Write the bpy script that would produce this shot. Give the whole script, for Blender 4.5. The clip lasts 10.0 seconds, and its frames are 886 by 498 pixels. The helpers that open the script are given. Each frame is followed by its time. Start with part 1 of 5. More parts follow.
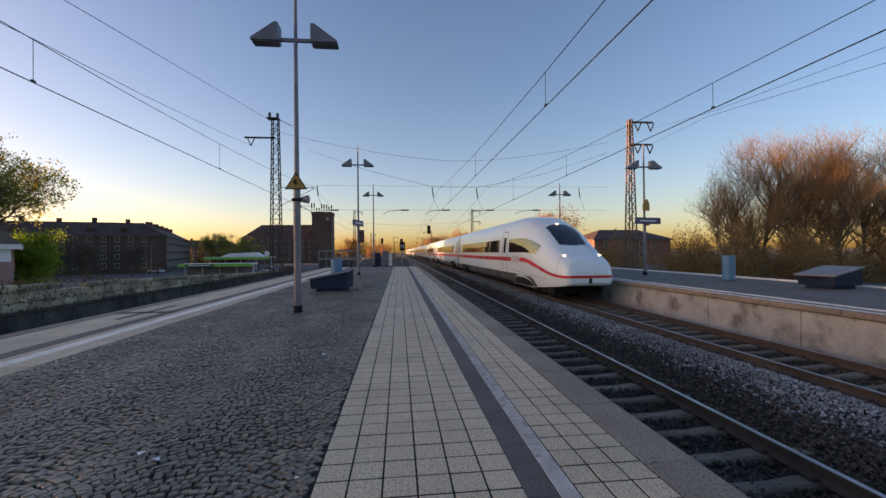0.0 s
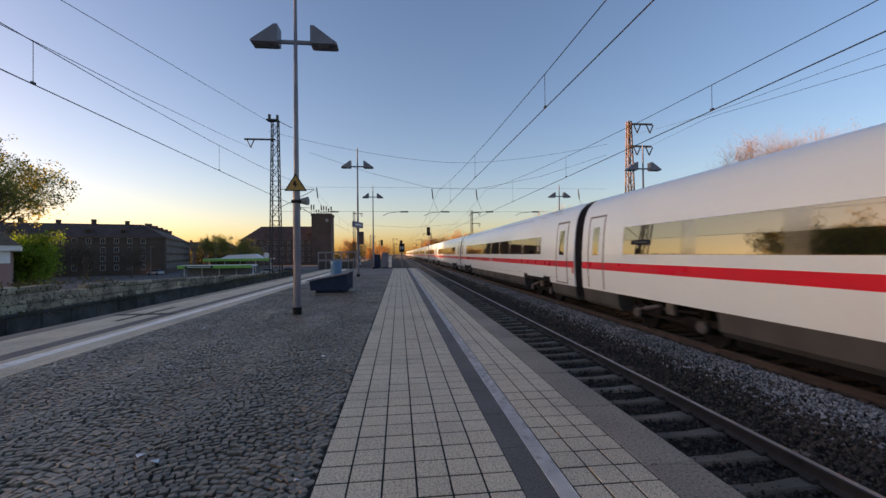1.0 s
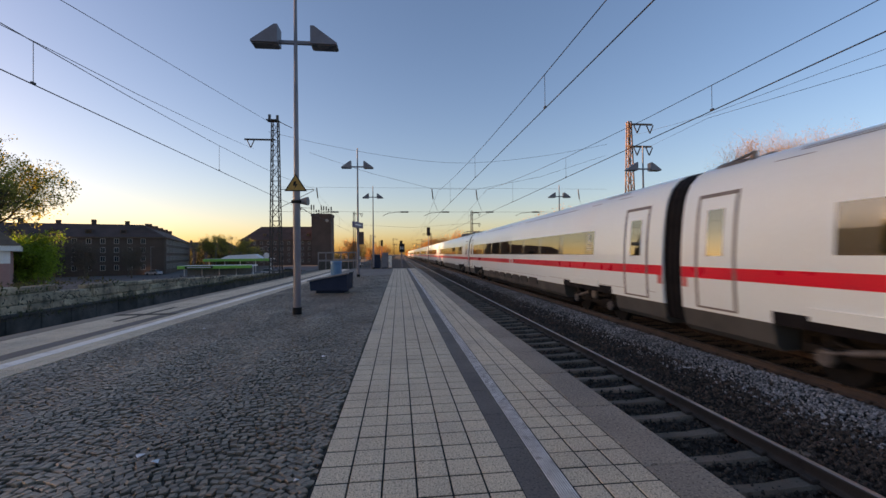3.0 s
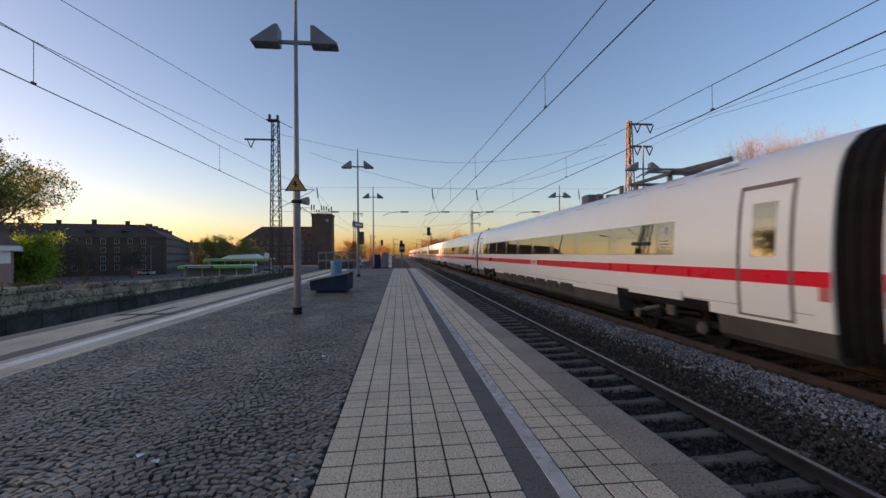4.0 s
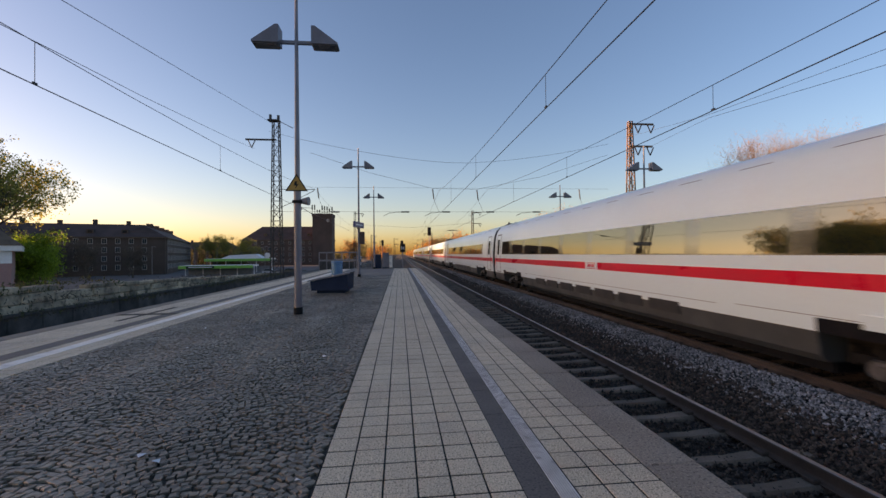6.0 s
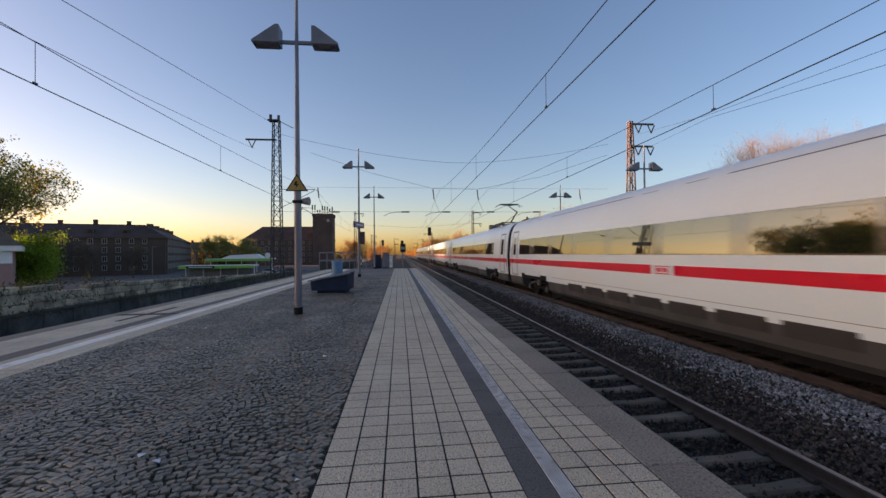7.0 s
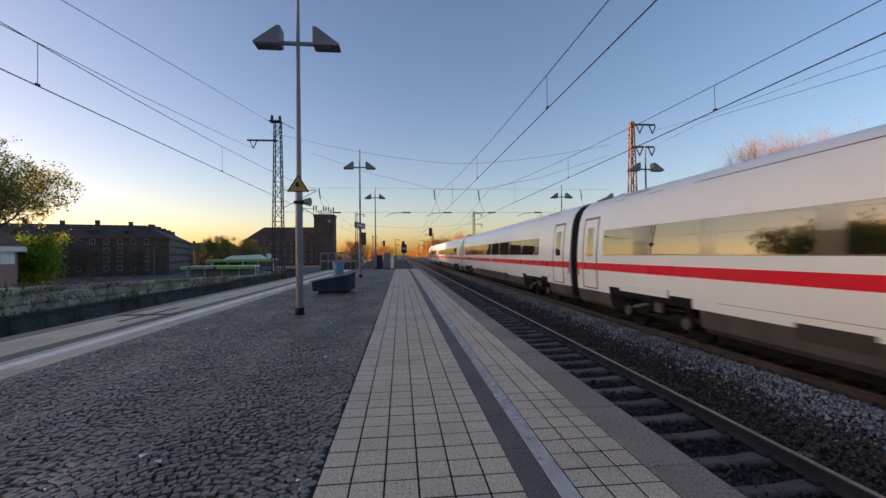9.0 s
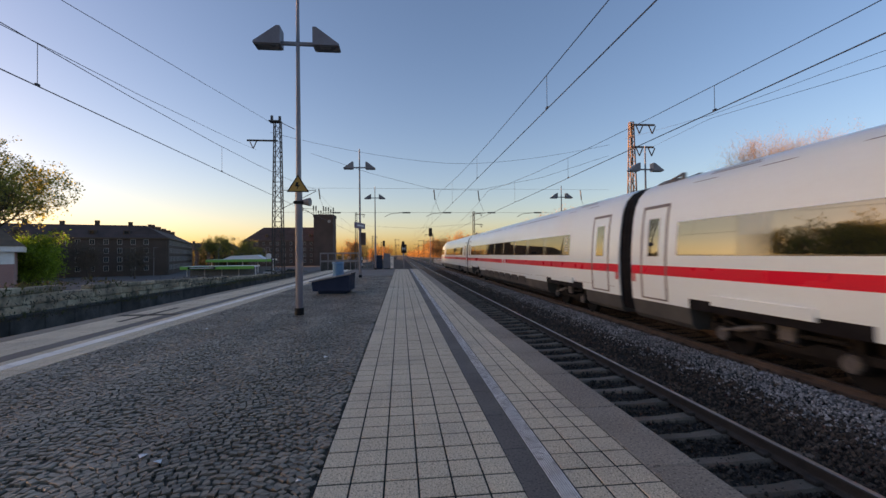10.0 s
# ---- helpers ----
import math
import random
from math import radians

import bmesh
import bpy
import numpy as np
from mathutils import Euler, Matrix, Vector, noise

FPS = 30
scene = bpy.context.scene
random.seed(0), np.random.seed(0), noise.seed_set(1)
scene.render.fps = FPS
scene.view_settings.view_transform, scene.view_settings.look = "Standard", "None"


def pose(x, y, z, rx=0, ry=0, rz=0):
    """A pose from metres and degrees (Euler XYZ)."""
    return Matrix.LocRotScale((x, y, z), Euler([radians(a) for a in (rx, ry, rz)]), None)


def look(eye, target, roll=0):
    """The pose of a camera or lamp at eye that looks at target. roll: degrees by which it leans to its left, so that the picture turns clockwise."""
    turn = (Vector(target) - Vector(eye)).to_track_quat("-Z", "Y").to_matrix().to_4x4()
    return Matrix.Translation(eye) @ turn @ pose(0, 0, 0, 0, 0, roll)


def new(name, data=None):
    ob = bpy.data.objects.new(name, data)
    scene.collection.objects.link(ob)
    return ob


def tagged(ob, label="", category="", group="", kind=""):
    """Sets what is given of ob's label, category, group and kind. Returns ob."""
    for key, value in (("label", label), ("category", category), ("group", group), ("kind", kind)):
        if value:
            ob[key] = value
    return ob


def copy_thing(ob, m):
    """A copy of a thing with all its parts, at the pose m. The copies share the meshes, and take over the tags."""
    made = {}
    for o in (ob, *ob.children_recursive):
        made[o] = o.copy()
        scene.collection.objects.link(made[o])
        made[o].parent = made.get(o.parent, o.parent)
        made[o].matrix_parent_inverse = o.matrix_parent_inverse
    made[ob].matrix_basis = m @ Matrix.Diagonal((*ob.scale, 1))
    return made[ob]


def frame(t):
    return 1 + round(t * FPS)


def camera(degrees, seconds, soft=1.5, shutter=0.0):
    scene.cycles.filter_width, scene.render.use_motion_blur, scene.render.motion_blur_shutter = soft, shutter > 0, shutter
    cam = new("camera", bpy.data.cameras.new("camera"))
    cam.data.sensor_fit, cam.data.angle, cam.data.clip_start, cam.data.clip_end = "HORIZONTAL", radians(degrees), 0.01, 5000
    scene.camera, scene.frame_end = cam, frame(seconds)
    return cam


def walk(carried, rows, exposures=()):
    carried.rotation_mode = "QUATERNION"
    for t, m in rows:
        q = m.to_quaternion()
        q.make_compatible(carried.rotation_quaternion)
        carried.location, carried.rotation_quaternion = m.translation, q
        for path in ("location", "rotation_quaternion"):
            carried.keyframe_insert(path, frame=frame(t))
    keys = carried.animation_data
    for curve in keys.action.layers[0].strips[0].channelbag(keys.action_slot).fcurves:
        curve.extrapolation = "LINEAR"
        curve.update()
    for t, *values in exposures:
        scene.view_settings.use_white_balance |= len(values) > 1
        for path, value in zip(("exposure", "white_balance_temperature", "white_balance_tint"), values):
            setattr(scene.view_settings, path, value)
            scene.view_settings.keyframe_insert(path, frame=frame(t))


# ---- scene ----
# ---------------------------------------------------------------- camera
EYE = (0.0, 0.0, 1.349)


def aim(dx=0.0, dy=0.0, roll=0.602):
    """Pose of the hand-held camera; dx, dy: small drift of the aim in thousandths of a radian."""
    yaw, pitch = 0.1077 + dx / 1000, 0.0106 + dy / 1000
    d = Vector((math.sin(yaw) * math.cos(pitch), math.cos(yaw) * math.cos(pitch), math.sin(pitch)))
    return look(EYE, Vector(EYE) + d * 10, -roll)


cam = camera(94.24, 10.0, soft=1.5, shutter=0.13)
walk(cam, [(0.0, aim(-1.0, -4.0)), (0.5, aim(0, -0.3)), (1.0, aim()), (2.5, aim(0.0, 0.6)), (4.0, aim(-0.5, 0.2)), (5.5, aim(-1.8, 0.3)),
           (7.0, aim(-2.5, 0.3)), (8.0, aim(-4.0, 0.6)), (9.0, aim(-5.2, 1.8)), (10.0, aim(-4.8, 2.2))],
     exposures=[(0.0, 2.18, 11800, 42), (10.0, 2.18, 11800, 42)])

# ---------------------------------------------------------------- light
SUN_AZ, SUN_EL = radians(-83), radians(3.0)
world = bpy.data.worlds.new("world")
scene.world = world
world.use_nodes = True
wn = world.node_tree
bg = wn.nodes["Background"]
sky = wn.nodes.new("ShaderNodeTexSky")
sky.sky_type, sky.sun_disc = "NISHITA", False
sky.sun_elevation, sky.sun_rotation = SUN_EL, SUN_AZ
sky.air_density, sky.dust_density, sky.ozone_density, sky.altitude = 0.8, 1.3, 2.8, 50
clear = wn.nodes.new("ShaderNodeHueSaturation")
clear.inputs["Saturation"].default_value = 1.10
wn.links.new(sky.outputs[0], clear.inputs["Color"])
wn.links.new(clear.outputs[0], bg.inputs[0])
bg.inputs[1].default_value = 0.15
sun = new("sun", bpy.data.lights.new("sun", "SUN"))
sun.data.energy, sun.data.angle, sun.data.color = 3.0, radians(0.6), (1.0, 0.80, 0.60)
sun.matrix_world = look((0, 0, 60), (-math.sin(SUN_AZ) * math.cos(SUN_EL), -math.cos(SUN_AZ) * math.cos(SUN_EL), 60 - math.sin(SUN_EL)))


# ---------------------------------------------------------------- materials
def mat(name, c1, c2=None, scale=3.0, rough=0.7, metal=0.0, bump=0.15, fine=60.0, depth=0.01, rand=0.0, island=0.0, world_space=True,
        coat=0.0, grainy=0.18, stain=None, stain_scale=0.6, stain_amount=0.5, spec=0.5, ior=1.5, fleck=0.0):
    """Two-scale procedural surface: broad variation between c1 and c2, fine grain with relief, optional stains, per-piece variation."""
    m = bpy.data.materials.new(name)
    m.use_nodes = True
    nt = m.node_tree
    b = nt.nodes["Principled BSDF"]
    c2 = c2 or tuple(v * 0.75 for v in c1)
    if world_space:
        vec = nt.nodes.new("ShaderNodeNewGeometry").outputs["Position"]
    else:
        vec = nt.nodes.new("ShaderNodeTexCoord").outputs["Object"]

    def noise_node(s, detail=4.0):
        n = nt.nodes.new("ShaderNodeTexNoise")
        n.inputs["Scale"].default_value, n.inputs["Detail"].default_value = s, detail
        nt.links.new(vec, n.inputs["Vector"])
        return n.outputs["Fac"]

    def mix(fac, a, bb, mode="MIX"):
        x = nt.nodes.new("ShaderNodeMix")
        x.data_type, x.blend_type = "RGBA", mode
        for sock, v in ((x.inputs["Factor"], fac), (x.inputs["A"], a), (x.inputs["B"], bb)):
            if isinstance(v, (float, int)):
                sock.default_value = v
            elif isinstance(v, tuple):
                sock.default_value = (*v, 1)
            else:
                nt.links.new(v, sock)
        return x.outputs["Result"]

    def ramp(fac, lo, hi):
        r = nt.nodes.new("ShaderNodeMapRange")
        r.inputs["From Min"].default_value, r.inputs["From Max"].default_value = lo, hi
        nt.links.new(fac, r.inputs["Value"])
        return r.outputs["Result"]

    def scaled(fac, lo, hi):
        r = nt.nodes.new("ShaderNodeMapRange")
        r.inputs["To Min"].default_value, r.inputs["To Max"].default_value = lo, hi
        nt.links.new(fac, r.inputs["Value"])
        return r.outputs["Result"]

    broad = ramp(noise_node(scale), 0.3, 0.7)
    grain = noise_node(fine, 3.0)
    col = mix(broad, tuple(c1), tuple(c2))
    g = nt.nodes.new("ShaderNodeCombineColor")
    gv = scaled(ramp(grain, 0.25, 0.75), 1 - grainy, 1 + grainy)
    for i in range(3):
        nt.links.new(gv, g.inputs[i])
    col = mix(1.0, col, g.outputs[0], "MULTIPLY")
    if stain:
        sf = ramp(noise_node(stain_scale, 6.0), 0.52, 0.7)
        mul = nt.nodes.new("ShaderNodeMath")
        mul.operation = "MULTIPLY"
        mul.inputs[1].default_value = stain_amount
        nt.links.new(sf, mul.inputs[0])
        col = mix(mul.outputs[0], col, tuple(stain))
    if fleck:
        for sc, lo, tone in ((fleck, 0.57, 0.30), (fleck * 1.7, 0.60, 1.6)):
            fk = nt.nodes.new("ShaderNodeMath")
            fk.operation, fk.inputs[1].default_value = "MULTIPLY", 0.75
            nt.links.new(ramp(noise_node(sc, 2.0), lo, lo + 0.06), fk.inputs[0])
            nt.links.new(fk.outputs[0], (fm := nt.nodes.new("ShaderNodeMix")).inputs["Factor"])
            fm.data_type = "RGBA"
            nt.links.new(col, fm.inputs["A"])
            fm.inputs["B"].default_value = (*[min(0.9, v * tone) for v in c1], 1)
            nt.links.new(fk.outputs[0], fm.inputs["Factor"])
            col = fm.outputs["Result"]
    for amount, node, sock in ((rand, "ShaderNodeObjectInfo", "Random"), (island, "ShaderNodeNewGeometry", "Random Per Island")):
        if amount:
            o = nt.nodes.new(node).outputs[sock]
            rv = scaled(o, 1 - amount, 1 + amount)
            h = nt.nodes.new("ShaderNodeCombineColor")
            for i in range(3):
                nt.links.new(rv, h.inputs[i])
            col = mix(1.0, col, h.outputs[0], "MULTIPLY")
    nt.links.new(col, b.inputs["Base Color"])
    rr = scaled(broad, max(0.02, rough - 0.08), min(1.0, rough + 0.08)) if rough > 0.15 else None
    if rr is not None:
        nt.links.new(rr, b.inputs["Roughness"])
    else:
        b.inputs["Roughness"].default_value = rough
    b.inputs["Metallic"].default_value = metal
    b.inputs["Coat Weight"].default_value = coat
    b.inputs["Coat Roughness"].default_value = 0.08
    b.inputs["Specular IOR Level"].default_value = spec
    b.inputs["IOR"].default_value = ior
    if bump:
        bp = nt.nodes.new("ShaderNodeBump")
        bp.inputs["Strength"].default_value, bp.inputs["Distance"].default_value = bump, depth
        nt.links.new(grain, bp.inputs["Height"])
        nt.links.new(bp.outputs[0], b.inputs["Normal"])
    return m


def leafy(name, *args, **kw):
    """A leaf surface that lets some light through."""
    m = mat(name, *args, **kw)
    nt = m.node_tree
    b = nt.nodes["Principled BSDF"]
    tr, mx = nt.nodes.new("ShaderNodeBsdfTranslucent"), nt.nodes.new("ShaderNodeMixShader")
    nt.links.new(b.inputs["Base Color"].links[0].from_socket, tr.inputs["Color"])
    mx.inputs[0].default_value = 0.58
    nt.links.new(b.outputs[0], mx.inputs[1])
    nt.links.new(tr.outputs[0], mx.inputs[2])
    nt.links.new(mx.outputs[0], nt.nodes["Material Output"].inputs["Surface"])
    return m


def glow(name, color, strength):
    m = mat(name, color, rough=0.4, bump=0)
    b = m.node_tree.nodes["Principled BSDF"]
    b.inputs["Emission Color"].default_value = (*color, 1)
    b.inputs["Emission Strength"].default_value = strength
    return m


M = dict(
    tile=mat("concrete_tile", (0.655, 0.51, 0.36), (0.545, 0.425, 0.305), 1.2, 0.62, bump=0.6, fine=110, depth=0.006, rand=0.03, island=0.06, grainy=0.45, fleck=65, stain=(0.30, 0.235, 0.19), stain_scale=0.9),
    cobble=mat("basalt_cobble", (0.26, 0.20, 0.145), (0.165, 0.125, 0.092), 0.8, 0.42, bump=0.5, fine=120, depth=0.006, rand=0.22, island=0.34, stain=(0.20, 0.15, 0.11), stain_scale=0.35),
    bed=mat("dark_grit_bed", (0.05, 0.042, 0.034), (0.075, 0.062, 0.048), 1.5, 0.95, bump=0.6, fine=90),
    guide=mat("guide_strip_dark", (0.13, 0.115, 0.10), (0.10, 0.09, 0.08), 1.3, 0.75, bump=0.4, fine=120, depth=0.004, fleck=60, stain=(0.13, 0.13, 0.14)),
    rib=mat("guide_strip_rib_worn_white", (0.84, 0.86, 0.84), (0.50, 0.51, 0.50), 5.0, 0.7, bump=0.4, fine=120, grainy=0.6, stain=(0.14, 0.14, 0.14), stain_scale=16, stain_amount=0.75),
    edge=mat("edge_slab_concrete", (0.31, 0.255, 0.20), (0.22, 0.182, 0.145), 1.0, 0.88, bump=0.9, fine=60, depth=0.01, fleck=50, stain=(0.17, 0.15, 0.14), rand=0.08),
    wall=mat("platform_wall_concrete", (0.37, 0.40, 0.39), (0.25, 0.27, 0.265), 1.6, 0.9, bump=0.5, fine=25, stain=(0.10, 0.095, 0.08), stain_scale=1.8, stain_amount=0.85),
    oldwall=mat("old_weathered_wall", (0.56, 0.44, 0.30), (0.20, 0.16, 0.12), 1.1, 0.95, bump=0.8, fine=9, depth=0.05, stain=(0.06, 0.052, 0.04), stain_scale=2.6, stain_amount=0.85, rand=0.35),
    darkwall=mat("dark_wall_base", (0.10, 0.095, 0.09), (0.04, 0.037, 0.034), 1.6, 0.95, bump=0.6, fine=12, rand=0.3, stain=(0.03, 0.03, 0.025), stain_scale=1.5),
    whiteline=mat("worn_white_paint", (0.95, 0.88, 0.78), (0.80, 0.74, 0.66), 2.0, 0.7, bump=0.3, fine=80, stain=(0.25, 0.24, 0.23), stain_scale=3),
    ballast=mat("rusty_brown_ballast", (0.095, 0.066, 0.050), (0.055, 0.042, 0.033), 1.2, 0.92, bump=0.8, fine=30, depth=0.04, island=0.7),
    newballast=mat("fresh_grey_ballast", (0.31, 0.33, 0.33), (0.145, 0.155, 0.155), 1.0, 0.85, bump=0.6, fine=40, depth=0.03, island=0.75),
    ballastbed=mat("ballast_bed", (0.03, 0.024, 0.02), (0.018, 0.015, 0.013), 2.0, 0.95, bump=1.0, fine=22, depth=0.05),
    sleeper=mat("concrete_sleeper", (0.22, 0.165, 0.125), (0.13, 0.098, 0.074), 1.5, 0.9, bump=0.5, fine=50, rand=0.2),
    railside=mat("rusted_rail", (0.085, 0.055, 0.04), (0.055, 0.037, 0.028), 3.0, 0.8, bump=0.4, fine=80),
    railtop=mat("polished_rail_head", (0.40, 0.39, 0.385), (0.30, 0.29, 0.285), 4.0, 0.36, metal=1.0, bump=0.05),
    ground=mat("street_level_ground", (0.06, 0.06, 0.055), (0.05, 0.055, 0.04), 0.05, 0.95, fine=4, depth=0.05),
    asphalt=mat("street_asphalt", (0.12, 0.115, 0.11), (0.09, 0.088, 0.085), 0.2, 0.85, fine=12),
    bank=mat("grass_bank", (0.06, 0.06, 0.03), (0.075, 0.055, 0.035), 0.3, 0.95, bump=0.8, fine=6, depth=0.1),
    pole=mat("grey_painted_steel", (0.17, 0.18, 0.21), (0.14, 0.15, 0.175), 2.0, 0.45, bump=0.08, fine=90, metal=0.3),
    black=mat("black_rubber", (0.012, 0.012, 0.013), rough=0.75, bump=0.2, spec=0.25),
    lattice=mat("weathered_lattice_steel", (0.17, 0.105, 0.07), (0.11, 0.07, 0.05), 1.5, 0.75, bump=0.3, fine=30),
    # darker copy of the lattice steel: the backlit silhouette is put into its colour
    backlitmast=mat("backlit_mast_steel", (0.055, 0.052, 0.05), (0.035, 0.033, 0.032), 1.5, 0.7, bump=0.3, fine=30, spec=0.3),
    lamphood=mat("lamp_hood_paint", (0.16, 0.17, 0.20), (0.12, 0.13, 0.155), 2, 0.4, metal=0.3, bump=0.05),
    lampdark=mat("lamp_lens_unlit", (0.10, 0.10, 0.11), rough=0.25, bump=0),
    yellow=mat("warning_yellow", (0.46, 0.25, 0.055), (0.38, 0.20, 0.045), 6, 0.5, bump=0.05),
    bluebin=mat("dark_blue_painted_steel", (0.014, 0.032, 0.062), (0.010, 0.024, 0.048), 2, 0.75, bump=0.1, spec=0.15, stain=(0.03, 0.04, 0.05)),
    lightblue=mat("light_blue_painted_steel", (0.03, 0.22, 0.36), (0.026, 0.18, 0.30), 3, 0.5, bump=0.08),
    lidgrey=mat("grey_steel_lid", (0.20, 0.21, 0.22), (0.15, 0.155, 0.165), 2, 0.5, bump=0.1),
    white=mat("white_enamel", (0.75, 0.75, 0.75), (0.66, 0.66, 0.66), 2, 0.45, bump=0.05),
    signblue=mat("sign_blue_purple", (0.04, 0.045, 0.16), rough=0.4, bump=0.02),
    red=mat("signal_red_paint", (0.45, 0.03, 0.02), rough=0.5, bump=0.05),
    wire=mat("dark_copper_wire", (0.05, 0.05, 0.055), rough=0.5, bump=0, metal=0.4),
    insul=mat("brown_insulator", (0.035, 0.03, 0.03), rough=0.3, bump=0),
    # train
    body=mat("train_white_paint", (0.64, 0.81, 0.85), (0.61, 0.78, 0.82), 0.4, 0.38, bump=0.0, fine=15, coat=0.6, world_space=False, grainy=0.02, stain=(0.66, 0.64, 0.61), stain_scale=0.35, stain_amount=0.2),
    skirt=mat("train_grey_skirt", (0.070, 0.080, 0.082), (0.042, 0.048, 0.050), 1.2, 0.5, bump=0.1, world_space=False, stain=(0.06, 0.062, 0.062)),
    stripe=mat("train_red_stripe", (0.80, 0.012, 0.035), (0.72, 0.012, 0.03), 1, 0.32, bump=0.02, coat=0.3, world_space=False),
    glass=mat("train_tinted_glass", (0.012, 0.012, 0.012), (0.010, 0.010, 0.010), 1, 0.03, bump=0.0, world_space=False, ior=4.0),
    screen=mat("dark_windscreen_glass", (0.008, 0.010, 0.016), (0.006, 0.008, 0.013), 1, 0.05, bump=0.0, world_space=False, ior=1.6),
    pillar=mat("tan_glazed_pillar", (0.13, 0.115, 0.085), (0.105, 0.09, 0.07), 1, 0.12, bump=0.0, world_space=False, ior=3.2),
    seam=mat("dark_panel_seam", (0.15, 0.155, 0.16), rough=0.6, bump=0.05, world_space=False),
    # bellows rubber; the same black also paints the shade under the cars
    bellows=mat("black_bellows_and_underside_shade", (0.009, 0.009, 0.011), rough=0.75, spec=0.15, bump=0.3, fine=30, world_space=False),
    bogie=mat("dusty_bogie_iron", (0.014, 0.0125, 0.012), (0.008, 0.0075, 0.007), 3, 0.8, spec=0.2, bump=0.4, fine=30, world_space=False),
    boxlid=mat("worn_grey_casting", (0.11, 0.11, 0.11), (0.055, 0.055, 0.055), 6, 0.55, bump=0.3, fine=40, world_space=False),
    letter=mat("grey_lettering", (0.42, 0.43, 0.44), rough=0.4, bump=0.02, world_space=False),
    roofgrey=mat("train_roof_gear", (0.10, 0.10, 0.105), rough=0.6, bump=0.1, world_space=False),
    hatch=mat("train_dark_hatch", (0.035, 0.036, 0.038), (0.026, 0.027, 0.029), 1.5, 0.5, bump=0.1, world_space=False),
    mark=mat("pale_red_mark", (0.60, 0.16, 0.17), rough=0.4, bump=0.02, world_space=False),
    headlamp=glow("train_headlamp", (1.0, 0.90, 0.72), 1.2),
    # buildings
    brick=mat("brown_red_brick", (0.10, 0.066, 0.057), (0.075, 0.052, 0.046), 0.25, 0.9, bump=0.3, fine=6, depth=0.03),
    plaster=mat("grey_brown_plaster", (0.11, 0.068, 0.054), (0.085, 0.054, 0.043), 0.2, 0.9, bump=0.2, fine=5),
    rooftile=mat("dark_red_roof_tile", (0.085, 0.048, 0.042), (0.062, 0.038, 0.034), 0.4, 0.85, bump=0.6, fine=8, depth=0.05),
    pink=mat("pink_render", (0.46, 0.22, 0.20), (0.40, 0.19, 0.175), 0.5, 0.9, bump=0.2, fine=20),
    pane=mat("dark_window_pane", (0.03, 0.032, 0.035), rough=0.08, bump=0),
    frame_white=mat("white_window_frame", (0.40, 0.39, 0.37), rough=0.6, bump=0.05),
    green=mat("green_fascia", (0.10, 0.52, 0.10), (0.09, 0.45, 0.09), 0.5, 0.5, bump=0.05),
    redhouse=mat("red_brick_low_house", (0.30, 0.12, 0.08), (0.24, 0.10, 0.07), 0.4, 0.9, bump=0.3, fine=8),
    carpaint=mat("silver_car_paint", (0.5, 0.5, 0.52), rough=0.3, bump=0.0, coat=0.5),
    darkcar=mat("dark_car_paint", (0.06, 0.065, 0.08), rough=0.3, bump=0.0, coat=0.5),
    carlight=glow("car_lamp", (1.0, 0.95, 0.85), 6.0),
    redlight=glow("signal_lamp_red", (1.0, 0.05, 0.02), 1.5),
    # plants
    bark=mat("grey_brown_bark", (0.12, 0.09, 0.07), (0.085, 0.065, 0.05), 2, 0.95, bump=0.6, fine=15),
    twig=mat("reddish_twigs", (0.26, 0.165, 0.10), (0.19, 0.12, 0.07), 0.8, 0.9, bump=0.2),
    bud=leafy("orange_brown_buds", (0.46, 0.23, 0.075), (0.33, 0.165, 0.06), 0.6, 0.8, bump=0.1, island=0.3),
    brush=leafy("brown_undergrowth_stems", (0.36, 0.205, 0.085), (0.24, 0.135, 0.06), 0.6, 0.85, bump=0.1, island=0.35),
    leaf=leafy("fresh_green_leaves", (0.20, 0.36, 0.04), (0.15, 0.27, 0.03), 0.4, 0.6, bump=0.1, island=0.35),
    leafolive=leafy("olive_spring_leaves", (0.36, 0.34, 0.075), (0.27, 0.25, 0.06), 0.4, 0.6, bump=0.1, island=0.35),
    leafdark=leafy("dull_green_leaves", (0.075, 0.085, 0.03), (0.095, 0.08, 0.035), 0.4, 0.7, bump=0.1, island=0.35),
)

# the train's glass has a warm metal coating
M["glass"].node_tree.nodes["Principled BSDF"].inputs["Specular Tint"].default_value = (1.0, 0.79, 0.54, 1)
M["pillar"].node_tree.nodes["Principled BSDF"].inputs["Specular Tint"].default_value = (1.0, 0.85, 0.64, 1)


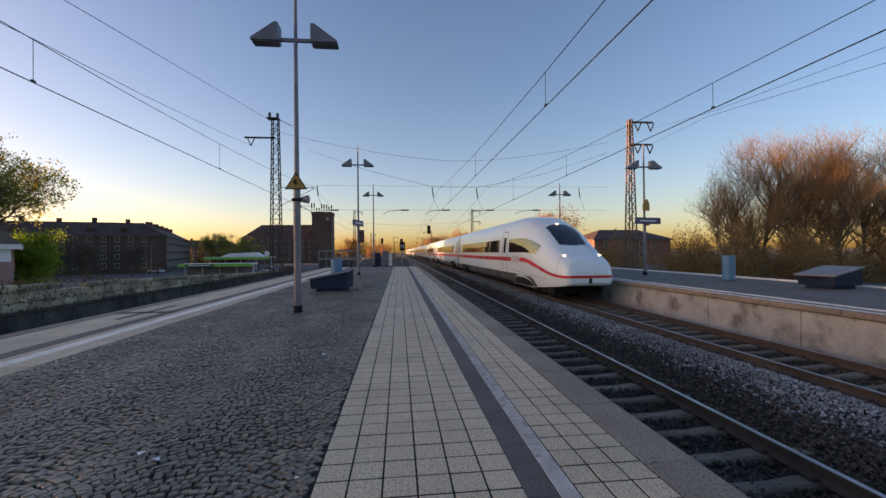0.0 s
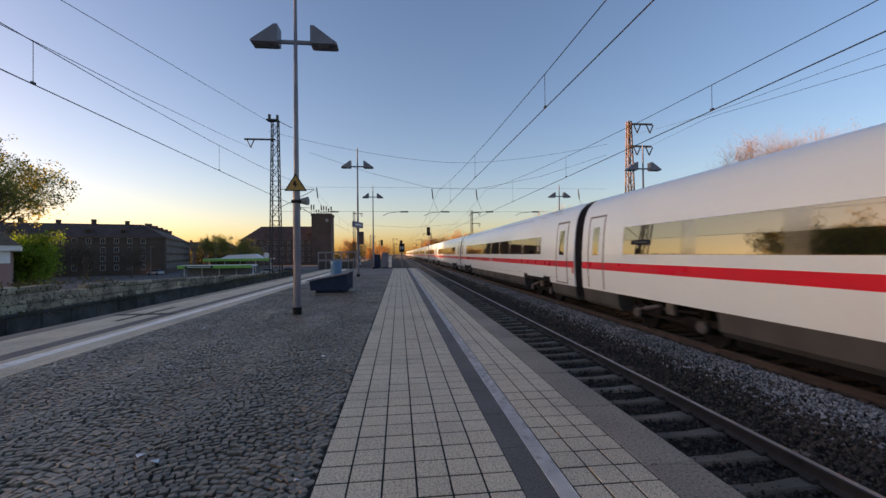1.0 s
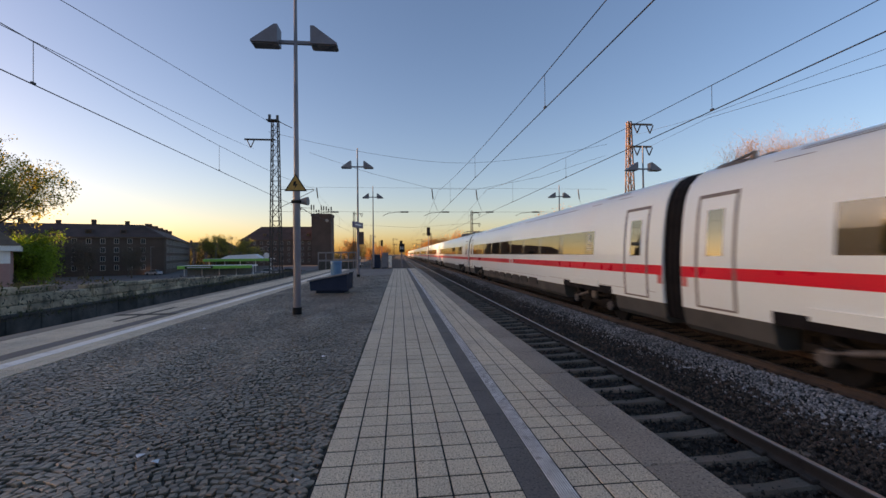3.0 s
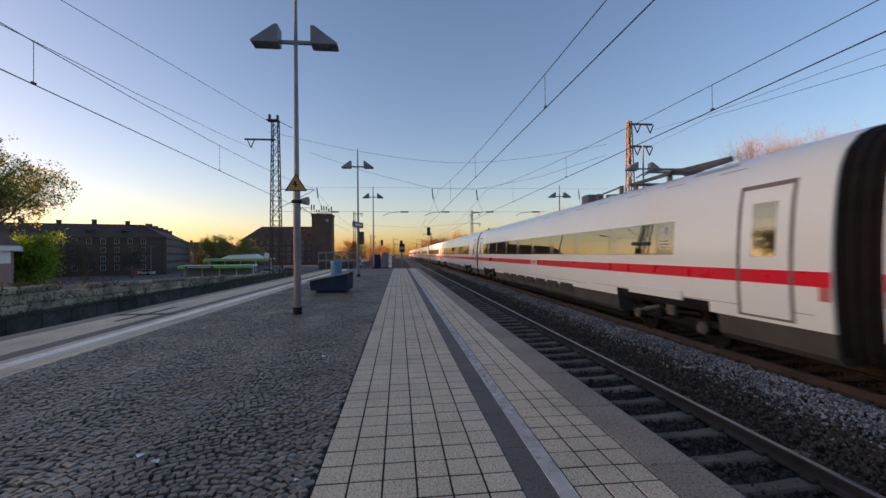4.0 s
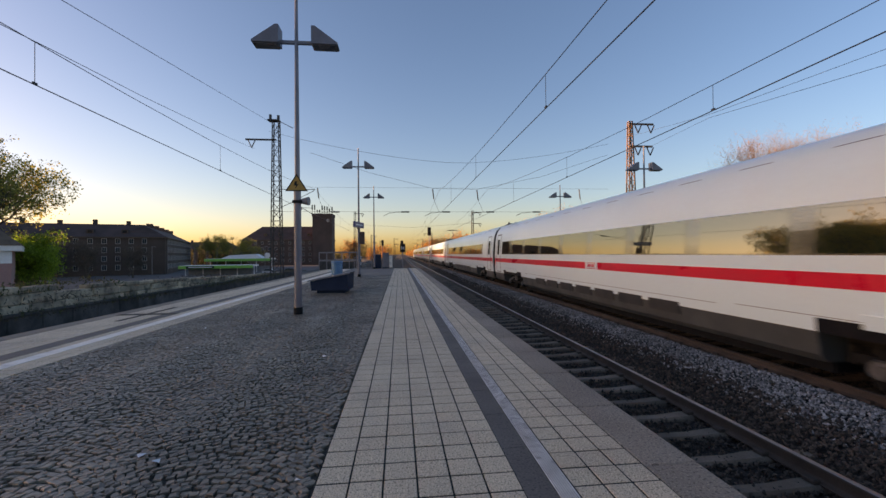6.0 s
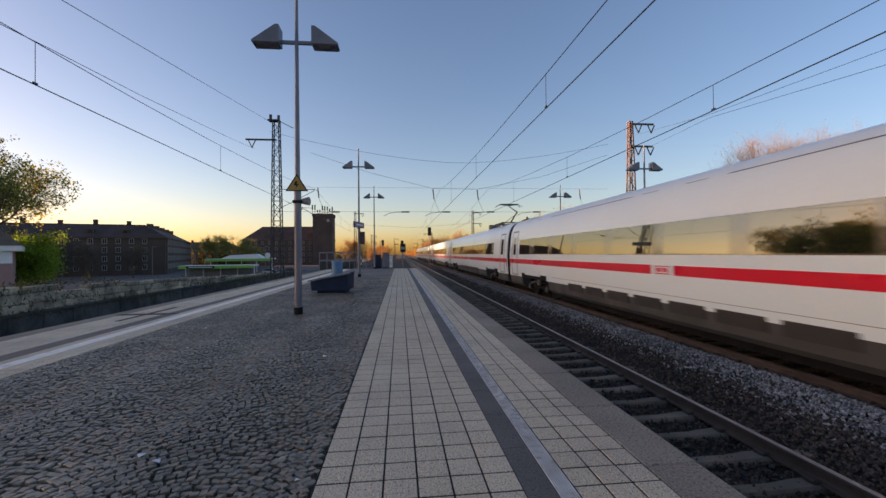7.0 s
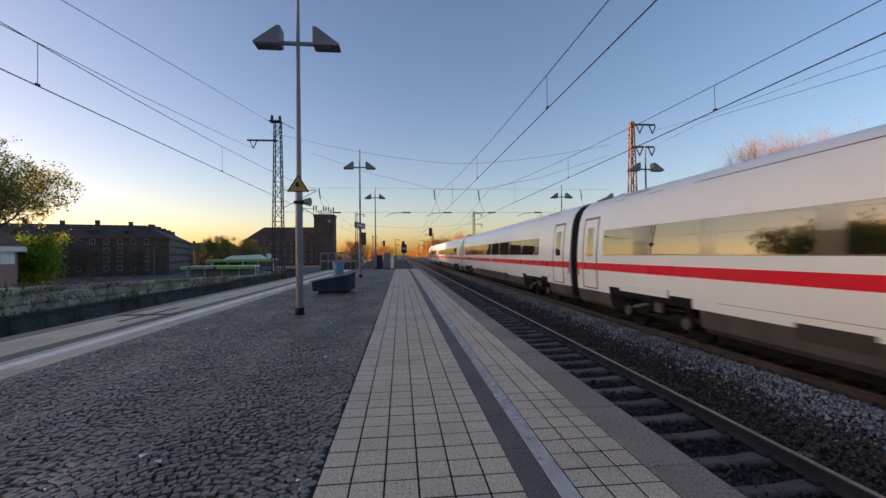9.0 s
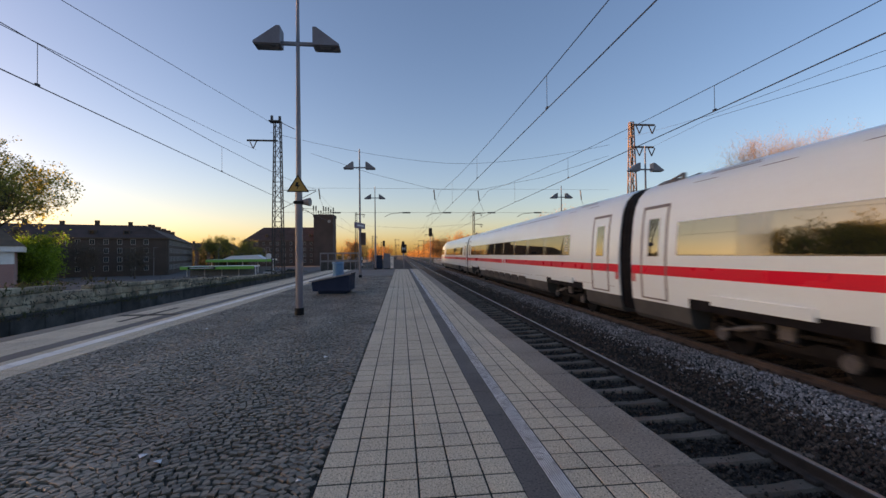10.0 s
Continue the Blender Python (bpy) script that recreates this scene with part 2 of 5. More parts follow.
# ---------------------------------------------------------------- mesh building
class Shape:
    """Collects vertices and faces of one mesh."""

    def __init__(self):
        self.v, self.f = [], []

    def add(self, vs, fs, m=None):
        o = len(self.v)
        self.v += [tuple(m @ Vector(p)) for p in vs] if m is not None else [tuple(p) for p in vs]
        self.f += [tuple(i + o for i in f) for f in fs]
        return self

    def box(self, x0, y0, z0, x1, y1, z1, m=None, bevel=0.0):
        if bevel:
            b = min(bevel, (x1 - x0) * 0.45, (y1 - y0) * 0.45, (z1 - z0) * 0.45)
            out = [(x0 + b, y0 + b), (x1 - b, y0 + b), (x1 - b, y1 - b), (x0 + b, y1 - b)]
            mid = [(x0 + b, y0), (x1 - b, y0), (x1, y0 + b), (x1, y1 - b), (x1 - b, y1), (x0 + b, y1), (x0, y1 - b), (x0, y0 + b)]
            vs = [(*p, z0) for p in out] + [(*p, z0 + b) for p in mid] + [(*p, z1 - b) for p in mid] + [(*p, z1) for p in out]
            fs = [(3, 2, 1, 0), (20, 21, 22, 23)]
            for i in range(8):
                j = (i + 1) % 8
                fs.append((4 + i, 4 + j, 12 + j, 12 + i))
            for k in range(4):
                a, c = 2 * k, 2 * k + 1
                nx = (k + 1) % 4
                fs += [(k, nx, 4 + c, 4 + a), (20 + k, 12 + a, 12 + c, 20 + nx), (nx, 4 + (c + 1) % 8, 4 + c), (20 + nx, 12 + c, 12 + (c + 1) % 8)]
            return self.add(vs, fs, m)
        vs = [(x0, y0, z0), (x1, y0, z0), (x1, y1, z0), (x0, y1, z0), (x0, y0, z1), (x1, y0, z1), (x1, y1, z1), (x0, y1, z1)]
        return self.add(vs, [(3, 2, 1, 0), (4, 5, 6, 7), (0, 1, 5, 4), (1, 2, 6, 5), (2, 3, 7, 6), (3, 0, 4, 7)], m)

    def prism(self, poly, axis, a, b, m=None):
        """A closed polygon (two other axes in order) swept along axis from a to b."""
        def at(p, t):
            return (t, p[0], p[1]) if axis == "x" else (p[0], t, p[1]) if axis == "y" else (p[0], p[1], t)
        n = len(poly)
        vs = [at(p, a) for p in poly] + [at(p, b) for p in poly]
        return self.add(vs, [tuple(range(n))[::-1], tuple(range(n, 2 * n))] + [(i, (i + 1) % n, n + (i + 1) % n, n + i) for i in range(n)], m)

    def tube(self, p, q, r0, r1=None, n=8, caps=True):
        p, q = Vector(p), Vector(q)
        r1 = r0 if r1 is None else r1
        d = (q - p).normalized()
        u = d.orthogonal().normalized()
        w = d.cross(u)
        vs = [p + (u * math.cos(2 * math.pi * i / n) + w * math.sin(2 * math.pi * i / n)) * r0 for i in range(n)]
        vs += [q + (u * math.cos(2 * math.pi * i / n) + w * math.sin(2 * math.pi * i / n)) * r1 for i in range(n)]
        fs = [(i, (i + 1) % n, n + (i + 1) % n, n + i) for i in range(n)]
        if caps:
            fs += [tuple(range(n))[::-1], tuple(range(n, 2 * n))]
        return self.add(vs, fs)

    def mesh(self, name, material, smooth=False):
        me = bpy.data.meshes.new(name)
        me.from_pydata(self.v, [], self.f)
        me.materials.append(material)
        if smooth:
            me.polygons.foreach_set("use_smooth", [True] * len(me.polygons))
            me.set_sharp_from_angle(angle=radians(40))
        me.update()
        return me


def part(name, shape, material, parent=None, label="", m=None, smooth=False):
    me = shape if isinstance(shape, bpy.types.Mesh) else shape.mesh(name, material, smooth)
    ob = new(name, me)
    if parent is not None:
        ob.parent = parent
    if m is not None:
        ob.matrix_basis = m
    if label:
        ob["label"] = label
    return ob


def thing(name, m, label, category, group="", kind=""):
    e = new(name)
    e.matrix_basis = m
    return tagged(e, label, category, group, kind)


def fixed(name, shape, material, label, category, kind="structure", smooth=False):
    return tagged(part(name, shape, material, smooth=smooth), label, category, "", kind)


RAIL = -0.84          # top of the rails; the platforms' tops are at 0
BED = -1.08           # top of the ballast bed
NEAR, FAR, LEFT = 3.47, 7.94, -8.45   # track centres
rng = random.Random(4)

# ---------------------------------------------------------------- ground and rail bed
fixed("ground", Shape().box(-3000, -900, -4.6, 3000, 4200, -4.0), M["ground"], "dark flat town ground reaching the horizon", "ground")
fixed("road", Shape().box(-98, 60, -3.996, -30, 260, -3.95).box(-400, 100, -3.996, -98, 126, -3.95), M["asphalt"], "grey asphalt street beside the railway", "road")
emb = Shape().prism([(-12.0, -4.3), (-12.0, BED - 0.03), (24, BED - 0.03), (40, -1.6), (70, -4.3)], "y", -80, 1600)
fixed("embankment", emb, M["bank"], "raised railway embankment with dull grass", "embankment")
bedm = Shape()
for y0, y1 in ((-60, 42), (42, 1500)):
    bedm.box(1.9 if y1 < 50 else -11.2, y0, BED - 0.06, 9.6, y1, BED)
bedm.box(-11.2, -60, BED - 0.06, -6.65, 42, BED)
fixed("ballast_bed", bedm, M["ballastbed"], "dark brown ballast bed under the tracks", "ballast")


def rail_profile():
    half = [(0.0625, 0.0), (0.0625, 0.012), (0.02, 0.03), (0.010, 0.045), (0.010, 0.115), (0.034, 0.128), (0.036, 0.155), (0.028, 0.163)]
    return half + [(-x, z) for x, z in reversed(half)]


def track(centre, y0, y1, label):
    t = thing("railway_track", pose(centre, 0, RAIL), label, "railway track", "tracks of the station")
    for s in (-1, 1):
        r = part("rail", Shape().prism([(x + s * 0.7525, z - 0.17) for x, z in rail_profile()], "y", y0, y1), M["railside"], t, "rusty steel rail")
        part("rail_head", Shape().box(s * 0.7525 - 0.03, y0, -0.012, s * 0.7525 + 0.03, y1, 0.0, bevel=0.005), M["railtop"], r, "polished rail head")
    body = Shape()
    secs = [(-1.3, -0.195, 0.09), (-1.0, -0.168, 0.085), (-0.55, -0.168, 0.08), (-0.25, -0.188, 0.065), (0.25, -0.188, 0.065), (0.55, -0.168, 0.08), (1.0, -0.168, 0.085), (1.3, -0.195, 0.09)]
    vs, fs = [], []
    for x, zt, w in secs:
        vs += [(x, -w - 0.05, -0.37), (x, w + 0.05, -0.37), (x, w + 0.02, zt - 0.03), (x, w, zt), (x, -w, zt), (x, -w - 0.02, zt - 0.03)]
    for k in range(len(secs) - 1):
        fs += [(6 * k + a, 6 * k + (a + 1) % 6, 6 * k + 6 + (a + 1) % 6, 6 * k + 6 + a) for a in range(6)]
    fs += [(0, 1, 2, 3, 4, 5), tuple(6 * (len(secs) - 1) + a for a in (5, 4, 3, 2, 1, 0))]
    body.add(vs, fs)
    me = body.mesh("sleeper", M["sleeper"])
    cm = Shape().box(-0.045, -0.07, -0.02, 0.045, 0.07, 0.035, bevel=0.012).mesh("rail_clip", M["railside"])
    y = -8.936
    while y < 70:
        sl = part("sleeper", me, None, t, m=pose(0, y + rng.uniform(-0.02, 0.02), 0, 0, 0, rng.uniform(-0.5, 0.5)))
        if 1 < y < 22:
            for cx in (-0.8325, -0.6725, 0.6725, 0.8325):
                part("rail_clip", cm, None, sl, m=pose(cx, 0, -0.158))
        y += 0.606
    rest = Shape()
    while y < 320:
        rest.prism([(-0.15 + y, -0.36), (0.15 + y, -0.36), (0.13 + y, -0.19), (0.08 + y, -0.165), (-0.08 + y, -0.165), (-0.13 + y, -0.19)], "x", -1.3, 1.3)
        y += 0.606
    tagged(part("far_sleepers", rest, M["sleeper"], t), kind="stuff")
    return t


track(NEAR, -40, 1200, "straight railway track with polished rails on concrete sleepers")
track(FAR, -40, 1200, "main line track the white train runs on")
track(LEFT, -40, 1200, "railway track beside the old retaining wall")


def stones(name, zones, size, material, label, seed):
    """Loose broken stones, each an eight-sided lump; zones: x0, x1, y0, y1, how many, height of the heap's middle."""
    r = np.random.RandomState(seed)
    base = np.array([(1, 0, 0), (-1, 0, 0), (0, 1, 0), (0, -1, 0), (0, 0, 1), (0, 0, -1)], float)
    tri = np.array([(0, 2, 4), (2, 1, 4), (1, 3, 4), (3, 0, 4), (2, 0, 5), (1, 2, 5), (3, 1, 5), (0, 3, 5)])
    vs, fs, k = [], [], 0
    for x0, x1, y0, y1, n, z, crown in zones:
        yy = y0 * (y1 / y0) ** r.rand(n) if y0 > 0 else r.uniform(y0, y1, n)
        xx = r.uniform(x0, x1, n)
        cx = (xx - x0) / (x1 - x0)
        zz = z + crown * np.sin(np.pi * cx) + r.uniform(-0.02, 0.012, n)
        s = size * r.uniform(0.55, 1.25, n)[:, None, None] * r.uniform(0.65, 1.2, (n, 6, 1)) * r.uniform(0.7, 1.2, (n, 1, 3))
        a = r.uniform(0, 2 * np.pi, n)
        t = r.uniform(-0.7, 0.7, n)
        p = base[None] * s
        p = np.stack([p[..., 0], p[..., 1] * np.cos(t)[:, None] - p[..., 2] * np.sin(t)[:, None], p[..., 1] * np.sin(t)[:, None] + p[..., 2] * np.cos(t)[:, None]], -1)
        p = np.stack([p[..., 0] * np.cos(a)[:, None] - p[..., 1] * np.sin(a)[:, None], p[..., 0] * np.sin(a)[:, None] + p[..., 1] * np.cos(a)[:, None], p[..., 2]], -1)
        p += np.stack([xx, yy, zz], -1)[:, None]
        vs.append(p.reshape(-1, 3))
        fs.append((tri[None] + (k + 6 * np.arange(n))[:, None, None]).reshape(-1, 3))
        k += 6 * n
    me = bpy.data.meshes.new(name)
    me.from_pydata(np.concatenate(vs).tolist(), [], np.concatenate(fs).tolist())
    me.materials.append(material)
    return tagged(new(name, me), label, "ballast", "", "stuff")


stones("brown_ballast", [(2.2, 4.7, 1.5, 45, 15000, BED + 0.03, 0.0), (2.0, 9.4, -6, 2.5, 2500, BED + 0.02, 0.0), (4.5, 6.2, 2.5, 60, 15000, BED + 0.05, 0.07), (6.9, 9.5, 2.5, 60, 8000, BED + 0.025, 0.0)],
       0.030, M["ballast"], "rusty brown crushed stone ballast between rails and sleepers", 1)
stones("grey_ballast", [(5.95, 7.05, 2.5, 60, 19000, BED + 0.06, 0.10), (5.2, 6.0, 2.5, 40, 1800, BED + 0.09, 0.03)], 0.028, M["newballast"], "fresh blue grey crushed stone ballast between the tracks", 2)

# ---------------------------------------------------------------- near platform
END = 39.0
core = Shape().box(-6.44, -40, -1.5, 1.53, END, -0.07)
platform = fixed("platform", core, M["bed"], "island platform with cobbles, pale tiles and edge slabs", "platform")
part("retaining_wall", Shape().box(1.53, -40, -1.5, 1.72, END, -0.16).box(-6.64, -40, -1.5, -6.44, END, -0.16), M["wall"], platform, "stained concrete platform wall")
part("ramp", Shape().prism([(END, -1.5), (END, -0.05), (44.5, -0.05), (52, -1.0), (52, -1.5)], "x", -4.6, -0.6), M["bed"], platform, "gritty ramp at the platform end")
slab = Shape().box(0, -0.497, -0.16, 0.36, 0.497, 0.0, bevel=0.012).mesh("edge_slab", M["edge"])
for i in range(40):
    part("edge_slab", slab, None, platform, m=pose(1.525, i - 1.04, 0))
    part("edge_slab", slab, None, platform, m=pose(-6.435, i - 1.04, 0, 0, 0, 180))
part("far_edge_slabs", Shape().box(1.525, -40, -0.16, 1.885, -1.54, 0).box(-6.795, -40, -0.16, -6.435, -1.54, 0), M["edge"], platform)


def plate(w, d, h, b):
    """A paving piece with its upper edge bevelled, centred, top at 0."""
    x, y = w / 2, d / 2
    vs = [(-x, -y, -h), (x, -y, -h), (x, y, -h), (-x, y, -h), (-x, -y, -b), (x, -y, -b), (x, y, -b), (-x, y, -b),
          (-x + b, -y + b, 0), (x - b, -y + b, 0), (x - b, y - b, 0), (-x + b, y - b, 0)]
    fs = [(8, 9, 10, 11)] + [(i, (i + 1) % 4, 4 + (i + 1) % 4, 4 + i) for i in range(4)] + [(4 + i, 4 + (i + 1) % 4, 8 + (i + 1) % 4, 8 + i) for i in range(4)]
    return vs, fs


GUIDE0, GUIDE1 = 0.688, 0.985
COLS = [(-0.507 + 0.2 * i, -0.307 + 0.2 * i) for i in range(6)] + [(0.985 + 0.18 * i, 1.165 + 0.18 * i) for i in range(3)]
LEFTCOLS = [(-4.82, -4.635), (-4.635, -4.45), (-5.20, -5.03)] + [(-6.43 + 0.2325 * i, -6.1975 + 0.2325 * i) for i in range(4)]
tile_meshes = {}
rest = Shape()
for j in range(-12, int((END - 0.35) / 0.2)):
    yc = 0.195 + 0.2 * j
    for c, (a, b) in enumerate(COLS + LEFTCOLS):
        w = round(b - a, 3)
        vs, fs = plate(w - 0.012, 0.185, 0.06, 0.0025)
        dz = rng.uniform(-0.0018, 0.0018)
        if c < 9 and 2.0 < yc < 8.6:
            if w not in tile_meshes:
                tile_meshes[w] = Shape().add(vs, fs).mesh("tile", M["tile"])
            part("tile", tile_meshes[w], None, platform, m=pose((a + b) / 2, yc, dz, rng.uniform(-0.25, 0.25), rng.uniform(-0.25, 0.25)))
        else:
            rest.add([(x + (a + b) / 2, y + yc, z + dz) for x, y, z in vs], fs)
tagged(part("tile_field", rest, M["tile"], platform, "pale square concrete tiles"), kind="stuff")
part("joint_grit", Shape().box(-0.512, -2.4, -0.068, 1.528, END - 0.02, -0.0038), M["black"], platform, "dark grit in the tile joints")
# tactile guide strip: smooth dark band and a worn white ribbed band
gs = Shape()
y = -2.0
while y < END - 0.3:
    gs.box(GUIDE0 + 0.004, y + 0.002, -0.06, 0.868, y + 0.598, -0.001, bevel=0.003)
    y += 0.6
part("guide_strip", gs, M["guide"], platform, "smooth dark grey guide strip")
rb = Shape()
part("rib_bed", Shape().box(0.87, -2, -0.06, 0.983, END - 0.3, -0.003), M["guide"], platform)
for k in range(8):
    x = 0.872 + k * 0.0140
    rb.prism([(x, -0.06), (x + 0.009, -0.06), (x + 0.0075, 0.002), (x + 0.0015, 0.002)], "y", -2, END - 0.3)
part("rib_band", rb, M["rib"], platform, "worn white ribbed tactile band")
part("white_line", Shape().box(-5.025, -20, -0.06, -4.825, END, 0.002, bevel=0.004), M["whiteline"], platform, "white painted safety line")
part("dark_guide_strip", Shape().box(-5.495, -20, -0.06, -5.205, END, -0.002, bevel=0.004), M["guide"], platform, "dark grey guide strip")


def cobbles():
    """Small split cobbles laid in segmental arcs, three bands of fans side by side."""
    r = random.Random(8)
    stones_made = []
    for k in range(14):
        w, d = r.uniform(0.042, 0.060), r.uniform(0.036, 0.050)
        vs, fs = plate(w, d, 0.05, 0.005)
        vs = [(x + r.uniform(-0.007, 0.007), y + r.uniform(-0.007, 0.007), z + (r.uniform(-0.003, 0.003) if z > -0.04 else 0)) for x, y, z in vs]
        stones_made.append((vs, fs, Shape().add(vs, fs).mesh("cobblestone", M["cobble"])))
    field, count = Shape(), 0
    span, radius = 1.31, 0.80
    half = math.asin(span / 2 / radius)
    for c in range(3):
        xc = -4.445 + span * (c + 0.5)
        y0 = 0.2 + 0.33 * c
        while y0 < 27:
            y0 += r.uniform(0.055, 0.064)
            a = -half + r.uniform(0, 0.05)
            while a < half:
                me_i = r.randrange(14)
                step = (0.054 + r.uniform(-0.006, 0.010)) / radius
                x = xc + radius * math.sin(a + step / 2) + r.uniform(-0.006, 0.006)
                y = y0 + radius * (math.cos(a + step / 2) - math.cos(half)) + r.uniform(-0.012, 0.012)
                turn = -math.degrees(a) + r.uniform(-14, 14)
                a += step
                if not 1.2 < y < 27 or not -4.43 < x < -0.53:
                    continue
                m = pose(x, y, r.uniform(-0.008, 0.002), r.uniform(-3.5, 3.5), r.uniform(-3.5, 3.5), turn)
                vs, fs, me = stones_made[me_i]
                if count < 300 and 2.0 < y < 3.0 and x > -2.3:
                    part("cobblestone", me, None, platform, m=m)
                    count += 1
                else:
                    field.add(vs, fs, m)
    tagged(part("cobble_field", field, M["cobble"], platform, "dark basalt cobbles laid in arcs"), kind="stuff")


cobbles()
part("cobble_grit", Shape().box(-4.445, 1.125, -0.069, -0.515, 26.79, -0.022), M["bed"], platform, "dark grit between the cobbles")
far_cob = mat("far_cobbles", (0.19, 0.16, 0.135), (0.145, 0.122, 0.105), 0.8, 0.75, bump=1.0, fine=25, depth=0.02)
part("far_cobbles", Shape().box(-4.445, 26.8, -0.07, -0.51, END, -0.006), far_cob, platform, "dark cobbles further along")
# under the slabs the guide strip and the platform behind the camera
part("rear_paving", Shape().box(-4.445, -40, -0.07, 1.52, -2.42, -0.004).box(-4.445, -2.42, -0.07, -0.51, 1.12, -0.006).box(-6.43, -40, -0.07, -5.03, -2.42, -0.008), far_cob, platform, "paving behind")

# ---------------------------------------------------------------- far platform
fp = fixed("far_platform", Shape().box(9.75, -60, -1.5, 16.2, 120, -0.05), M["edge"], "opposite platform with grey paving", "platform")
fw = Shape().box(9.66, 0.006, -1.5, 9.76, 2.994, -0.17, bevel=0.012).mesh("wall_panel", M["wall"])
for i in range(-4, 34):
    part("wall_panel", fw, None, fp, "stained pale concrete wall panel" if i == 0 else "", pose(0, i * 3, 0))
part("far_wall", Shape().box(9.66, 102.01, -1.5, 9.76, 120, -0.17).box(9.66, -60, -1.5, 9.76, -12.01, -0.17), M["wall"], fp)
fslab = Shape().box(0, -0.995, -0.15, 0.55, 0.995, 0.0, bevel=0.02).mesh("edge_slab", M["edge"])
for i in range(30):
    part("edge_slab", fslab, None, fp, m=pose(9.55, i * 2 - 3, 0))
part("far_edge_slabs", Shape().box(9.55, 56, -0.15, 10.1, 120, 0).box(9.55, -60, -0.15, 10.1, -4.01, 0), M["edge"], fp)
part("edge_paint", Shape().box(9.60, -60, -0.02, 9.74, 120, 0.003), M["rib"], fp, "worn white paint along the edge")
part("white_line", Shape().box(10.15, -60, -0.05, 10.32, 120, 0.0), M["whiteline"], fp, "worn white painted line")
part("paving", Shape().box(10.33, -60, -0.05, 15.6, 120, -0.004), M["guide"], fp, "dark grey paving")
part("back_kerb", Shape().box(15.6, -60, -0.3, 15.85, 120, 0.06, bevel=0.02), M["whiteline"], fp, "pale kerb along the back")


# ---------------------------------------------------------------- train
PROFILE = [(1.30, 0.36), (1.36, 0.55), (1.40, 0.92), (1.425, 1.4), (1.43, 1.84), (1.425, 2.12), (1.40, 2.5), (1.365, 2.88), (1.33, 3.15), (1.265, 3.45),
           (1.15, 3.72), (0.95, 3.94), (0.70, 4.07), (0.40, 4.14), (0.0, 4.16)]
CAR = 28.75


def half_width(z):
    for (x0, z0), (x1, z1) in zip(PROFILE, PROFILE[1:]):
        if z0 <= z <= z1:
            return x0 + (x1 - x0) * (z - z0) / (z1 - z0)
    return PROFILE[0][0]


def panel(sh, y0, y1, z0, z1, side, off=0.006, n=4, back=0.03):
    """A panel that follows the car's side between two heights, standing proud by off."""
    zs = [z0 + (z1 - z0) * i / n for i in range(n + 1)]
    vs = []
    for o in (off, -back):
        for yv in (y0, y1):
            vs += [(side * (half_width(z) + o), yv, z) for z in zs]
    k = n + 1
    fs = []
    for i in range(n):
        fs += [(i, i + 1, k + i + 1, k + i), (2 * k + i, 3 * k + i, 3 * k + i + 1, 2 * k + i + 1), (i, 2 * k + i, 2 * k + i + 1, i + 1), (k + i, k + i + 1, 3 * k + i + 1, 3 * k + i)]
    fs += [(0, k, 3 * k, 2 * k), (k - 1, 2 * k - 1 - 0, 4 * k - 1, 3 * k - 1)]
    return sh.add(vs, fs)


def hull(y0, y1, zlow, zhigh=4.16, cuts=()):
    pts = [(x, z) for x, z in PROFILE if zlow <= z <= zhigh]
    if pts[0][1] > zlow:
        pts = [(half_width(zlow), zlow)] + pts
    loop = pts + [(-x, z) for x, z in reversed(pts) if x > 0]
    return Shape().prism(loop, "y", y0, y1)


def nose_section(s):
    """Half-width, top and bottom of the nose at s metres behind its tip."""
    keys = [(0.0, 0.82, 1.28, 0.84), (0.04, 0.93, 1.50, 0.76), (0.12, 1.02, 1.68, 0.71), (0.3, 1.10, 1.84, 0.67), (0.6, 1.17, 1.97, 0.63), (1.0, 1.235, 2.12, 0.59), (1.6, 1.30, 2.42, 0.54), (2.0, 1.335, 2.66, 0.50),
            (2.5, 1.365, 2.96, 0.46), (3.0, 1.39, 3.24, 0.42), (3.6, 1.41, 3.52, 0.36), (4.2, 1.422, 3.73, 0.36), (4.8, 1.428, 3.93, 0.36), (5.6, 1.43, 4.06, 0.36), (7.0, 1.43, 4.16, 0.36)]
    for a, b in zip(keys, keys[1:]):
        if a[0] <= s <= b[0]:
            t = (s - a[0]) / (b[0] - a[0])
            return [a[i] + (b[i] - a[i]) * t for i in (1, 2, 3)]
    return keys[-1][1:]


def nose_point(s, q, off=0.0):
    """A point of the nose's skin: q from 0 (skirt edge) to 1 (roof middle), as on the side with positive x."""
    w, zt, zb = nose_section(s)
    i = q * (len(PROFILE) - 1)
    k = min(int(i), len(PROFILE) - 2)
    px = PROFILE[k][0] + (PROFILE[k + 1][0] - PROFILE[k][0]) * (i - k)
    pz = PROFILE[k][1] + (PROFILE[k + 1][1] - PROFILE[k][1]) * (i - k)
    f = (pz - 0.36) / (4.16 - 0.36)
    return Vector((px / 1.43 * w, s, zb + f * (zt - zb)))


